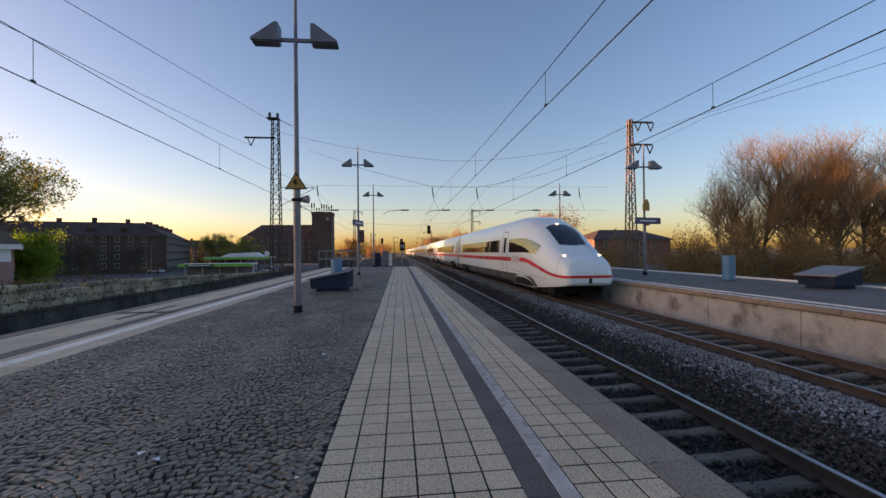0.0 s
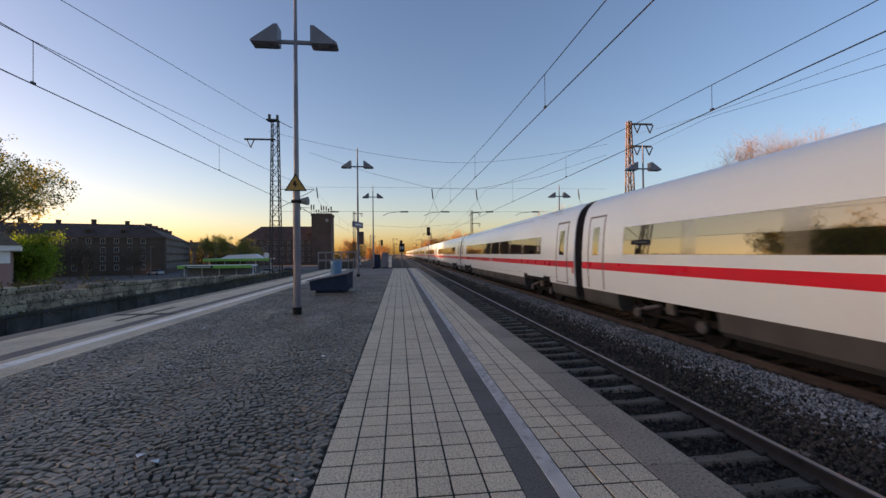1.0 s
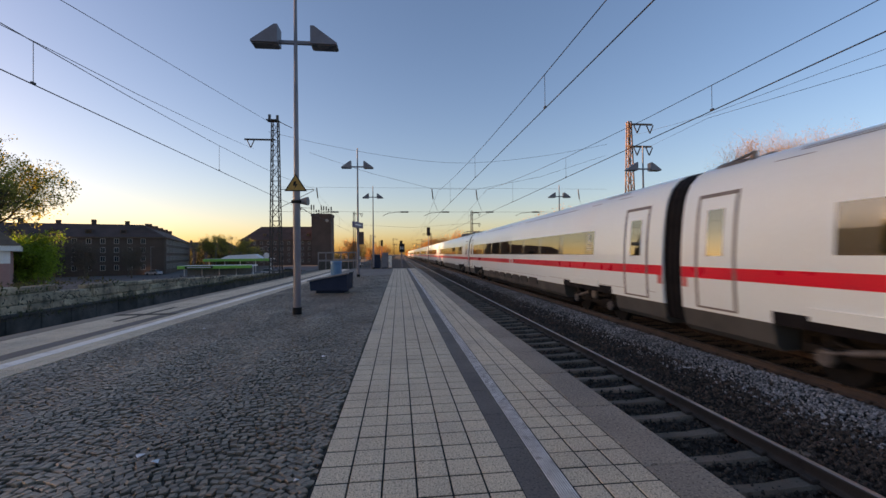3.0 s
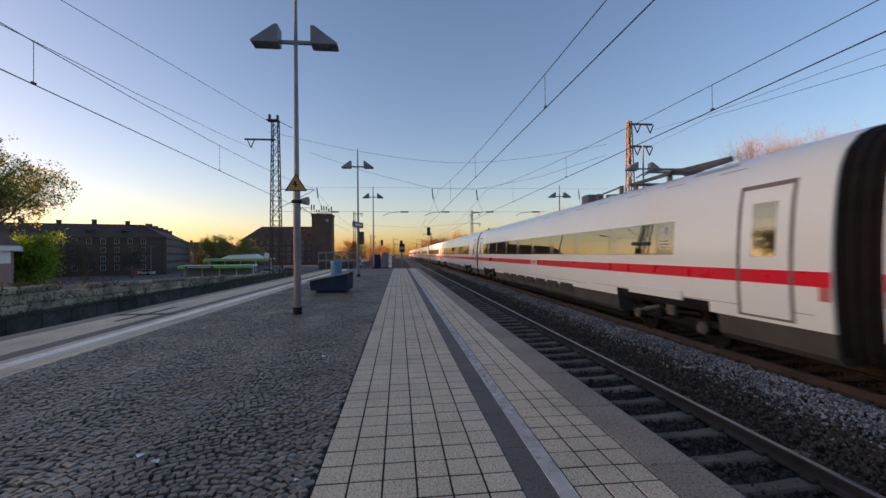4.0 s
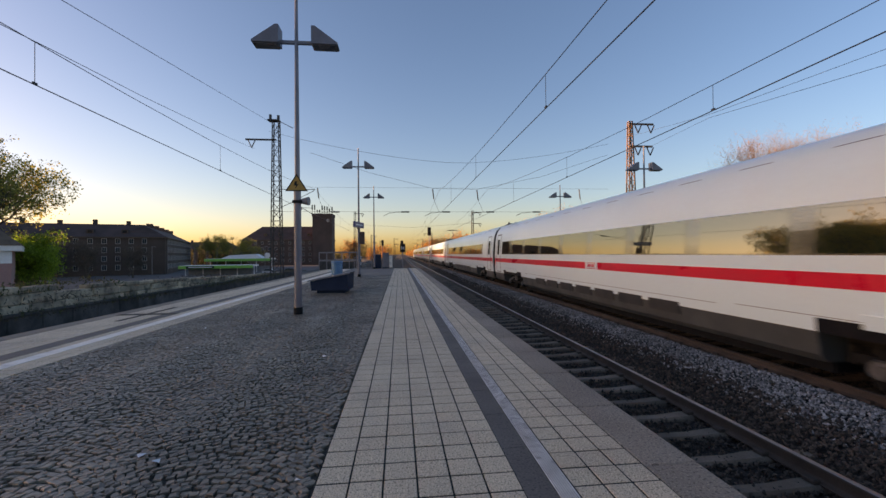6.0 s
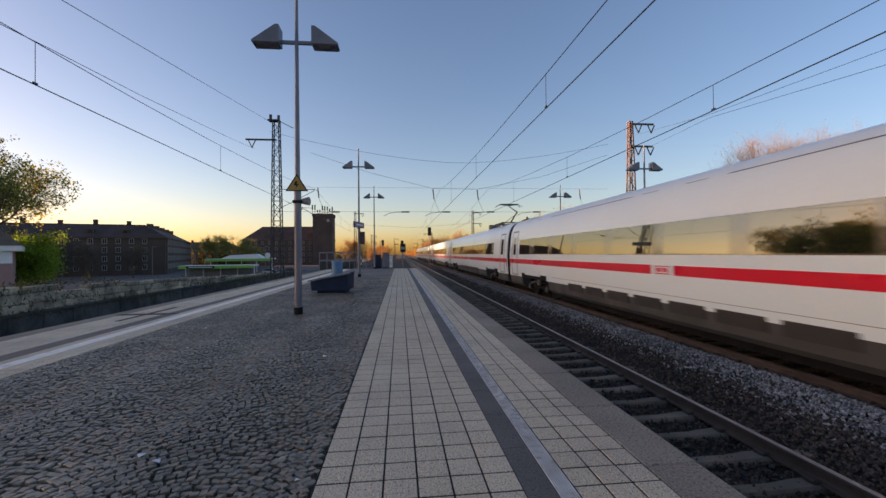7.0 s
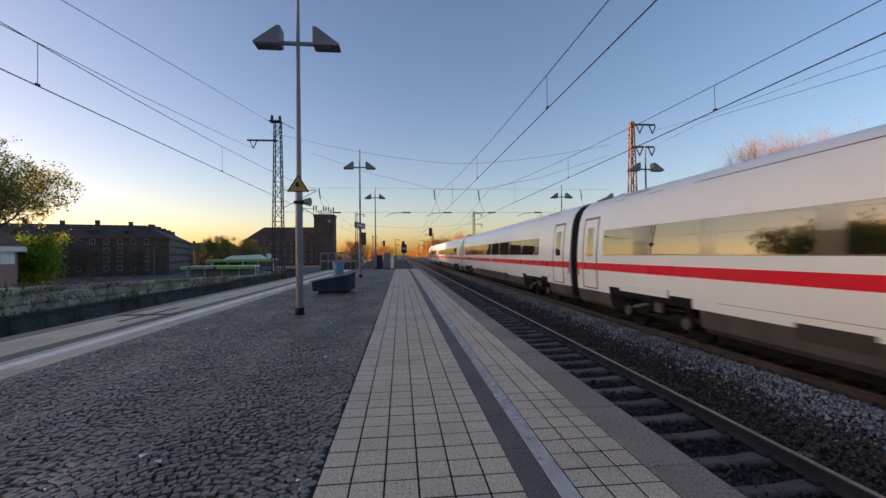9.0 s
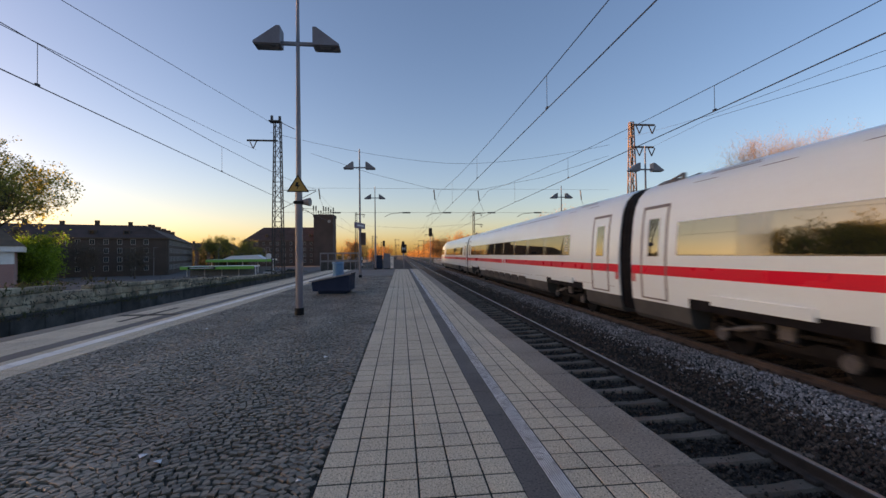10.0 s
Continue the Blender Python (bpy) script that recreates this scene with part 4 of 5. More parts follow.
                part("air_spring_bracket", t["bracket", s], None, bo, "pale dusty bracket")
                for yy in (-1.25, 1.25):
                    part("axle_box_lid", t["boxlid", s], None, bo, m=pose(0, yy, 0.46))
            if not end:
                for s in (-1, 1):
                    part("bogie_opening", t["recess", s], None, bo, "black panel painting the shade above the bogie")
                    part("bogie_fairing", t["fairing", s], None, bo, "white bogie fairing")
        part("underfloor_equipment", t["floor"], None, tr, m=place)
        if c < 12:
            gw = part("gangway", t["bellows", 1], None, tr, "black rubber gangway bellows", pose(0, origin + CAR - 0.0485, 0))
            for k in (0, 1, 2, 4, 5, 6):
                part("bellows_fold", t["bellows", k % 2], None, gw, m=pose(0, (k - 3) * 0.0971, 0))
    for c, ahead, kind in ((4, 6.0, "pandown"), (8, 5.1, "panup")):
        b = part("pantograph", t["panbase"], None, tr, m=pose(0, (c - 1) * CAR + ahead, -0.04 if kind == "pandown" else 0))
        part("pantograph_arm", t[kind], None, b, "raised pantograph arm" if kind == "panup" else "folded pantograph arm")
        part("roof_gear", t["pangear"], None, b, "dark electrical gear on the roof")
    return tr


train = build_train()


# ---------------------------------------------------------------- lamps, signs and platform things
def lamp_post(x, y, h, top, z0=0.0, size=1.0):
    t = thing("platform_lamp", pose(x, y, z0), "grey steel platform lamp with two wedge-shaped hoods", "street lamp", "platform lamps")
    part("pole", Shape().tube((0, 0, 0), (0, 0, 2.9), 0.085, 0.08, 16).tube((0, 0, 2.9), (0, 0, top), 0.06, 0.035, 16), M["pole"], t, smooth=True)
    part("base_sleeve", Shape().tube((0, 0, 0), (0, 0, 0.16), 0.10, n=16), M["black"], t, "black base sleeve", smooth=True)
    part("crossarm", Shape().box(-0.42 * size, -0.035, h - 0.035, 0.42 * size, 0.035, h + 0.035), M["pole"], t)
    for s in (-1, 1):
        hood = Shape().prism([(s * 0.36 * size, h - 0.08), (s * 0.95 * size, h - 0.08), (s * 0.95 * size, h - 0.04), (s * 0.44 * size, h + 0.33 * size), (s * 0.36 * size, h + 0.33 * size)], "y", -0.17, 0.17)
        hd = part("hood", hood, M["lamphood"], t, "wedge-shaped grey hood")
        part("lens", Shape().box(min(s * 0.40, s * 0.93) * size, -0.14, h - 0.105, max(s * 0.40, s * 0.92) * size, 0.14, h - 0.081), M["lampdark"], hd, "unlit lamp lens")
    return t


l1 = lamp_post(-2.31, 9.71, 6.23, 7.4)
lamp_post(-2.42, 25.2, 6.64, 7.77)
lamp_post(-2.30, 38.3, 6.6, 7.64)
lamp_post(12.96, 20.55, 5.73, 6.97)
lamp_post(13.6, 33.6, 6.08, 7.05)

ws = thing("warning_sign", pose(-2.31, 9.71 - 0.07, 2.80), "yellow triangular high-voltage warning sign on the lamp pole", "sign")
part("plate", Shape().prism([(-0.25, 0), (0.25, 0), (0, 0.40)], "y", -0.012, 0.0), M["black"], ws)
part("face", Shape().prism([(-0.205, 0.025), (0.205, 0.025), (0, 0.35)], "y", -0.016, -0.0125), M["yellow"], ws, "yellow face")
part("bolt_mark", Shape().prism([(-0.04, 0.22), (0.02, 0.23), (0.0, 0.16), (0.05, 0.165), (-0.03, 0.05), (-0.01, 0.13), (-0.06, 0.125)], "y", -0.019, -0.0165), M["black"], ws)
sp = thing("loudspeaker", pose(-2.31, 9.71, 2.58), "grey round platform loudspeaker on a bracket", "loudspeaker")
part("horn", Shape().tube((0.10, 0, 0), (0.26, -0.03, 0.0), 0.06, 0.10, 16), M["lidgrey"], sp, smooth=True)
part("bracket", Shape().box(-0.10, -0.09, -0.05, 0.12, 0.09, 0.02, bevel=0.01), M["black"], sp)


def grit_box(x, y, rz, d):
    t = thing("grit_box", pose(x, y, 0, 0, 0, rz), "dark blue steel grit box with a slanted grey lid", "grit box", "grit boxes")
    part("body", Shape().prism([(-0.62, 0.10), (0.62, 0.10), (0.64, 0.66), (-0.66, 0.42)], "y", -d, d), M["bluebin"], t)
    part("plinth", Shape().box(-0.46, -d + 0.12, 0, 0.50, d - 0.12, 0.10), M["bluebin"], t)
    lid = Shape().prism([(-0.74, 0.415), (0.68, 0.675), (0.68, 0.72), (-0.74, 0.46)], "y", -d - 0.05, d + 0.05)
    part("lid", lid, M["lidgrey"], t, "slanted grey lid")
    part("hinge", Shape().tube((0.69, -d * 0.7, 0.70), (0.69, d * 0.7, 0.70), 0.018), M["black"], t)
    part("handle", Shape().box(-0.78, -0.12, 0.36, -0.70, 0.12, 0.40), M["black"], t, "dark handle")
    return t


grit_box(-2.40, 15.3, -4, 0.60)
grit_box(14.4, 12.4, 10, 0.55)


def bin_post(x, y):
    t = thing("litter_bin", pose(x, y, 0), "light blue cylindrical litter bin on the platform", "litter bin", "litter bins")
    part("body", Shape().tube((0, 0, 0.02), (0, 0, 0.98), 0.24, n=24), M["lightblue"], t, smooth=True)
    part("lid", Shape().tube((0, 0, 0.99), (0, 0, 1.06), 0.265, 0.24, 24), M["lightblue"], t)
    part("foot", Shape().tube((0, 0, 0), (0, 0, 0.03), 0.2, n=20), M["black"], t)


bin_post(-2.75, 18.6)
bin_post(14.1, 16.3)


def name_sign(x, y, z, w, rz, two=False):
    t = thing("station_sign", pose(x, y, z, 0, 0, rz), "dark blue station name board with unreadable white writing", "sign", "station name boards")
    part("board", Shape().box(-w / 2, -0.06, 0, w / 2, 0.06, 0.34, bevel=0.02), M["signblue"], t)
    for s in (-1, 1):
        part("writing", Shape().box(-w * 0.36, s * 0.066 - 0.004, 0.13, w * 0.30, s * 0.066 + 0.004, 0.20), M["white"], t, "white bar of writing")
    part("bracket", Shape().box(-0.06, -0.08, -0.08, 0.06, 0.08, 0.0), M["pole"], t)


name_sign(13.1, 20.46, 2.70, 1.7, 14)
name_sign(-2.42, 25.1, 2.95, 1.5, 74)
yb = thing("yellow_board", pose(13.0, 20.45, 3.4), "small yellow board on the lamp pole", "sign")
part("board", Shape().prism([(-0.18, 0), (0.18, 0), (0.18, 0.35), (0.07, 0.6), (-0.07, 0.6), (-0.18, 0.35)], "y", -0.03, 0.03), M["yellow"], yb)

# cabinets, posts and the stop board at the platform end
for x, w, h, mt in ((-2.2, 0.8, 1.35, "bluebin"), (-1.35, 0.65, 1.5, "pole"), (-0.85, 0.3, 1.25, "whiteline")):
    cb = thing("control_cabinet", pose(x, 41.2, -0.05), "painted steel control cabinet at the platform end", "cabinet", "control cabinets")
    part("body", Shape().box(-w / 2, -0.25, 0.06, w / 2, 0.25, h, bevel=0.02), M[mt], cb)
    part("door", Shape().box(-w / 2 + 0.04, -0.27, 0.12, w / 2 - 0.04, -0.251, h - 0.1), M[mt], cb)
    part("roof", Shape().box(-w / 2 - 0.04, -0.3, h, w / 2 + 0.04, 0.3, h + 0.05), M["lidgrey"], cb)
    part("plinth", Shape().box(-w / 2 + 0.02, -0.22, 0, w / 2 - 0.02, 0.22, 0.06), M["black"], cb)
hb = thing("stop_board", pose(0.31, 38.6, 0), "black stop board with a white letter on a post", "sign")
part("post", Shape().tube((0, 0, 0), (0, 0, 2.2), 0.04), M["pole"], hb)
part("board", Shape().box(-0.25, -0.06, 1.5, 0.25, -0.04, 2.3), M["black"], hb)
cu = bpy.data.curves.new("letter", "FONT")
cu.body, cu.size, cu.align_x, cu.extrude = "H", 0.45, "CENTER", 0.004
cu.materials.append(M["white"])
lo = new("letter", cu)
lo.parent, lo.matrix_basis = hb, pose(0, -0.065, 1.75, 90)
rd = thing("red_box", pose(-2.42, 25.0, 1.95), "small dark red box on the lamp pole", "box")
part("case", Shape().box(0.08, -0.1, 0.0, 0.36, 0.1, 0.75, bevel=0.02), M["brick"], rd)
part("bracket", Shape().box(-0.05, -0.05, 0.2, 0.08, 0.05, 0.3), M["pole"], rd)


def railing(x0, y0, x1, y1, z, h, n, name="railing", mt="pole", label="grey steel railing at the platform end"):
    t = thing(name, pose(0, 0, 0), label, "railing")
    for i in range(n + 1):
        f = i / n
        x, y = x0 + (x1 - x0) * f, y0 + (y1 - y0) * f
        part("post", Shape().tube((x, y, z), (x, y, z + h), 0.03), M[mt], t)
    for k in (1.0, 0.5):
        part("bar", Shape().tube((x0, y0, z + h * k), (x1, y1, z + h * k), 0.025), M[mt], t)


railing(-4.5, 42, -2.8, 42, -0.05, 1.1, 3)


# ---------------------------------------------------------------- signals
def signal(x, y, h, lit, z0=BED):
    t = thing("light_signal", pose(x, y, z0), "black railway light signal on a post", "railway signal", "railway signals")
    part("post", Shape().tube((0, 0, 0), (0, 0, h - 0.6), 0.07), M["pole"], t)
    part("head", Shape().box(-0.33, -0.12, h - 1.1, 0.33, 0.12, h + 0.5, bevel=0.05), M["black"], t)
    part("lamp", Shape().tube((0, -0.13, h - 0.2), (0, -0.18, h - 0.2), 0.10), M["redlight"] if lit else M["lampdark"], t, "red signal lamp")
    part("foundation", Shape().box(-0.3, -0.3, -0.3, 0.3, 0.3, 0.1), M["sleeper"], t)


signal(5.75, 79, 7.0, False)
signal(0.6, 95, 5.0, False)
signal(-4.8, 120, 6.0, False)


# ---------------------------------------------------------------- lattice masts
def lattice_mast(x, y, z0, h, w0, w1, arms, rz=0.0, label="tall brown lattice mast carrying overhead wires", steps=14, steel="lattice"):
    t = thing("lattice_mast", pose(x, y, z0, 0, 0, rz), label, "mast", "overhead line masts")
    sh = Shape()
    cor = [(-1, -1), (1, -1), (1, 1), (-1, 1)]
    wid = lambda k: w0 + (w1 - w0) * k
    for cx, cy in cor:
        leg = Shape()
        a, b = (cx * w0 / 2, cy * w0 / 2, 0), (cx * w1 / 2, cy * w1 / 2, h)
        leg.tube(a, b, 0.055 if h > 9 else 0.05, n=4)
        part("leg", leg, M[steel], t)
    for i in range(steps):
        k0, k1 = i / steps, (i + 1) / steps
        for j in range(4):
            c0, c1 = cor[j], cor[(j + 1) % 4]
            if i % 2:
                c0, c1 = c1, c0
            sh.tube((c0[0] * wid(k0) / 2, c0[1] * wid(k0) / 2, h * k0), (c1[0] * wid(k1) / 2, c1[1] * wid(k1) / 2, h * k1), 0.028, n=4, caps=False)
            sh.tube((cor[j][0] * wid(k1) / 2, cor[j][1] * wid(k1) / 2, h * k1), (cor[(j + 1) % 4][0] * wid(k1) / 2, cor[(j + 1) % 4][1] * wid(k1) / 2, h * k1), 0.024, n=4, caps=False)
    part("bracing", sh, M[steel], t, "crossed lattice bracing")
    part("footing", Shape().box(-w0 * 0.8, -w0 * 0.8, -2.0, w0 * 0.8, w0 * 0.8, 0.1), M["sleeper"], t)
    for za, reach, drops in arms:
        a = Shape().box(min(0, reach), -0.06, za - 0.07, max(0, reach), 0.06, za + 0.07)
        arm = part("cross_arm", a, M[steel], t)
        for d in drops:
            dx = reach * d
            part("insulator", Shape().tube((dx - 0.3, 0, za - 0.07), (dx, 0, za - 0.75), 0.05, n=6).tube((dx + 0.3, 0, za - 0.07), (dx, 0, za - 0.75), 0.05, n=6), M["insul"], arm, "dark V-shaped insulator pair")
    return t


lattice_mast(-11.1, 38.9, -1.0, 14.6, 0.92, 0.52, ((12.9, -2.7, (0.8,)),), steps=16, label="tall dark lattice mast carrying overhead wires", steel="backlitmast")
mt = lattice_mast(19.6, 33.0, -1.0, 13.4, 0.80, 0.27, ((13.2, 2.1, (0.35, 0.9)), (11.3, 2.0, (0.35, 0.9))), steps=16)
top = thing("mast_head", pose(-11.1, 38.9, 13.6), "dark switch gear on the mast's top", "switch gear")
part("frame", Shape().box(-0.7, -0.35, 0.0, 0.35, 0.35, 0.1).box(-0.6, -0.1, 0.1, -0.4, 0.1, 0.6).box(0.1, -0.1, 0.1, 0.3, 0.1, 0.55), M["insul"], top)
part("horn", Shape().tube((0.3, 0, 0.0), (1.5, 0, -0.6), 0.03), M["insul"], top)
for x, y, h in ((17.1, 95, 12.3), (11.8, 150, 10), (12.2, 215, 10), (12.5, 290, 10), (-10.5, 100, 12.5), (-11, 165, 10), (-2.5, 200, 10), (-11, 240, 10), (-3, 300, 10)):
    lattice_mast(x, y, -1.0, h, 0.6, 0.35, ((h - 0.4, 2.0 if x < 0 or x > 15 else -3.0, (0.9,)), (h - 3.0, 2.0 if x < 0 or x > 15 else -3.0, (0.9,))), steps=9, label="distant lattice mast along the line", steel="backlitmast")


# ---------------------------------------------------------------- overhead wires
def wire_line(name, pts, r=0.009, label="thin dark overhead wire", n=5):
    sh = Shape()
    for a, b in zip(pts, pts[1:]):
        sh.tube(a, b, r, n=n, caps=False)
    t = tagged(part(name, sh, M["wire"]), label, "overhead wire", "overhead wires")
    return t


def catenary(x, ys, sag, ztop=6.3, zc=4.9, far_r=1.0, name="overhead_line"):
    """Contact wire, sagging messenger wire and droppers between support points ys."""
    t = thing(name, pose(x, 0, 0), "overhead contact line with messenger wire and droppers", "overhead line", "overhead lines")
    part("contact_wire", Shape().tube((0, ys[0], zc), (0, ys[-1], zc), 0.013, n=6), M["wire"], t)
    ms, dr = Shape(), Shape()
    for a, b in zip(ys, ys[1:]):
        prev = None
        for i in range(13):
            f = i / 12
            p = (0, a + (b - a) * f, ztop - sag * 4 * f * (1 - f))
            if prev:
                ms.tube(prev, p, 0.010, n=5, caps=False)
            prev = p
        y = a + 4.0 + (9.6 - a - 4.0) % 9.15
        while y < b - 3.5 and y < 120:
            f = (y - a) / (b - a)
            part("dropper", Shape().tube((0, y, zc), (0, y, ztop - sag * 4 * f * (1 - f)), 0.007, n=5).box(-0.02, y - 0.05, zc, 0.02, y + 0.05, zc + 0.05), M["wire"], t)
            y += 9.15
    part("messenger_wire", ms, M["wire"], t)
    return t


catenary(3.56, (-26.5, 36.5, 95, 150, 215, 290), 1.32, 6.95, 4.84)
catenary(7.94, (-36.0, 36.5, 95, 150, 215, 290), 1.62, 7.05)
for zz, dz in ((5.67, 0.059), (5.33, 0.104)):
    wire_line("feeder_wire", [(10.5, y, zz + dz * (y - 7.8)) for y in (-10.0, 7.8, 12.9)] + [(19.0, 33.0, zz + dz * 5.1 + (5.0 if dz < 0.1 else 3.3))], 0.006)
catenary(-7.7, (-24, 38.9, 100, 165, 240), 1.5, 7.44, 5.04)
wire_line("feeder_wire", [(-8.4, -10, 5.2), (-8.4, 2, 5.75), (-8.4, 11.0, 6.43), (-8.4, 14.35, 6.64), (-9.3, 24.1, 7.9), (-12.9, 38.8, 11.0)])
left_line = scene.objects["overhead_line.002"]
part("cantilever", Shape().tube((-3.2, 38.9, 7.37), (0.0, 38.9, 7.37), 0.03, n=6).tube((-3.2, 38.9, 5.6), (0.0, 38.9, 7.3), 0.025, n=6).tube((-1.4, 38.9, 5.9), (0.0, 38.9, 4.92), 0.02, n=6), M["insul"], left_line, "dark cantilever arm on the mast")
wire_line("feeder_wire", [(-7.6, 2, 6.4), (-7.6, 10.2, 7.22), (-7.6, 25.8, 9.36), (-11.0, 38.8, 13.2)])
# cross spans over all tracks
CS = 36.5
wire_line("cross_span_wire", [(-11.0 + 30.5 * i / 14, CS, 9.45 + 2.5 * abs(i / 14 * 30.5 - 16.4) ** 1.6 / 16.4 ** 1.6) for i in range(15)], 0.012, "thin cross-span wire sagging over the tracks")
wire_line("cross_span_wire", [(-7.6, CS, 10.2), (-2.5, CS, 8.5), (3.0, CS, 7.15), (7.0, CS, 7.1), (13.0, CS, 8.3), (19.4, CS, 10.4)], 0.012, "thin cross-span wire sagging over the tracks")
wire_line("cross_span_wire", [(-11.0, CS, 7.2), (19.4, CS, 7.2)], 0.008, "thin straight cross wire over the tracks")
wire_line("cross_span_wire", [(-11.0, CS, 5.1), (19.4, CS, 5.05)], 0.010, "thin straight cross wire over the tracks")
wire_line("cross_span_wire", [(-11.0, 95, 8.2), (3, 95, 7.4), (17.2, 95, 8.4)], 0.018, "distant cross-span wire over the tracks")
for x, z in ((3.0, 7.15), (7.0, 7.1), (-7.0, 7.2), (16.6, 7.2)):
    hg = thing("span_hanger", pose(x, CS, 0), "dark insulator hanging from the cross-span wire", "insulator", "span insulators")
    part("insulator", Shape().tube((0, 0, z - 0.05), (0.1, 0, z - 0.95), 0.05, n=8), M["insul"], hg)
    part("rod", Shape().tube((0.1, 0, z - 0.95), (0.55, 0, 5.08), 0.012, n=6), M["wire"], hg)
for x in (0.55, 4.2, 8.2, -5.5, 12.5):
    an = thing("steady_arm", pose(x, CS, 5.06), "dark insulator and steady arm on the cross wire", "steady arm", "steady arms")
    part("insulator", Shape().tube((-0.35, 0, 0), (0.35, 0, 0), 0.06, n=8), M["insul"], an)
    part("arm", Shape().tube((-0.35, 0, 0), (-1.4, 0, -0.1), 0.02, n=6).tube((-1.4, 0, -0.1), (-1.9, 0, -0.35), 0.02, n=6), M["insul"], an)


# ---------------------------------------------------------------- old retaining wall beyond the left track
rw = thing("retaining_wall", pose(0, 0, 0), "old crumbling concrete retaining wall with dark base", "wall", kind="structure")
wr = random.Random(5)
part("wall_core", Shape().box(-12.0, -30, -4.2, -11.62, 47, -0.45), M["oldwall"], rw)
for course in range(3):
    y = -6.0 + 0.4 * course
    while y < 46:
        w = wr.uniform(0.7, 1.5)
        top = 0.46 - 0.031 * max(0, y - 14)
        z0, z1 = [(-0.45, -0.45 + (top + 0.45) * 0.38), (-0.45 + (top + 0.45) * 0.39, -0.45 + (top + 0.45) * 0.74), (-0.45 + (top + 0.45) * 0.75, top)][course]
        if z1 - z0 > 0.02 and not (course == 2 and wr.random() < 0.12):
            part("stone_block", Shape().box(-12.0, y + 0.008, z0, -11.56 + wr.uniform(-0.035, 0.035), y + w - 0.008, z1 + (wr.uniform(-0.06, 0.05) if course == 2 else 0), bevel=0.03), M["oldwall"], rw)
        y += w
part("ledge", Shape().box(-11.6, -30, -0.42, -11.25, 47, -0.33, bevel=0.02), M["darkwall"], rw, "dark ledge")
y = -30.0
while y < 47:
    part("base_slab", Shape().box(-11.5, y + 0.012, -1.5, -11.3, y + 1.188, -0.34, bevel=0.02), M["darkwall"], rw)
    y += 1.2


# ---------------------------------------------------------------- buildings
def apartment_house(name, corner, along, length, depth, eave, ridge, storeys, spacing, wall, label, dormers=0, chimneys=4, hip=6.0, base=-4.0, sides=(1, 1), axis_windows=True):
    """A long house: local x along the street front, y into the block, the front at y = 0."""
    ang = math.degrees(math.atan2(along[1], along[0]))
    t = thing(name, pose(corner[0], corner[1], base, 0, 0, ang), label, "apartment building", "buildings of the town")
    e, r = eave - base, ridge - base
    part("wall", Shape().box(0, 0, 0, length, depth, e), M[wall], t)
    part("eaves_board", Shape().box(-0.4, -0.4, e - 0.25, length + 0.4, depth + 0.4, e + 0.02), M["lattice"], t)
    rf = Shape()
    o = 0.45
    vs = [(-o, -o, e + 0.02), (length + o, -o, e + 0.02), (length + o, depth + o, e + 0.02), (-o, depth + o, e + 0.02), (hip * sides[0], depth / 2, r), (length - hip * sides[1], depth / 2, r)]
    rf.add(vs, [(0, 1, 5, 4), (1, 2, 5), (2, 3, 4, 5), (3, 0, 4), (3, 2, 1, 0)])
    roof = part("roof", rf, M["rooftile"], t, "dark red tiled hip roof")
    for k in range(chimneys):
        x = hip + (length - 2 * hip) * (k + 0.5) / chimneys
        part("chimney", Shape().box(x - 0.5, depth / 2 - 0.4, r - 1.0, x + 0.5, depth / 2 + 0.4, r + 1.0 + 0.3 * (k % 2)).box(x - 0.58, depth / 2 - 0.48, r + 0.8, x + 0.58, depth / 2 + 0.48, r + 0.95), M["brick"], roof)
    for k in range(dormers):
        x = hip + (length - 2 * hip) * (k + 0.5) / dormers
        zz = e + (r - e) * 0.35
        part("dormer", Shape().box(x - 0.8, depth * 0.10, zz - 0.5, x + 0.8, depth * 0.38, zz + 0.8), M["plaster"], roof)
        part("dormer_window", Shape().box(x - 0.5, depth * 0.10 - 0.05, zz - 0.2, x + 0.5, depth * 0.10 - 0.01, zz + 0.6), M["pane"], roof)
    pm = Shape().box(-0.46, 0.0, -0.66, 0.46, 0.03, 0.66).mesh("pane", M["pane"])
    fm = Shape().box(-0.58, -0.05, -0.78, -0.46, 0.06, 0.78).box(0.46, -0.05, -0.78, 0.58, 0.06, 0.78).box(-0.46, -0.05, 0.66, 0.46, 0.06, 0.78).box(-0.46, -0.05, -0.78, 0.46, 0.06, -0.66).box(-0.04, -0.03, -0.66, 0.04, 0.02, 0.66).mesh("window", M["frame_white"])
    n = int((length - 2) / spacing)
    h = (e - 1.0) / storeys
    spots = []
    for i in range(n):
        for s in range(storeys):
            spots.append(pose(1.5 + (i + 0.5) * spacing, -0.02, 1.2 + h * (s + 0.45)))
    for i in range(int((depth - 1.5) / spacing)):
        for s in range(storeys):
            spots.append(pose(length + 0.02, 1.2 + (i + 0.5) * spacing, 1.2 + h * (s + 0.45), 0, 0, 90))
            spots.append(pose(-0.02, 1.2 + (i + 0.5) * spacing, 1.2 + h * (s + 0.45), 0, 0, -90))
    for m in spots:
        w = part("window", fm, None, t, m=m)
        part("pane", pm, None, w)
    return t


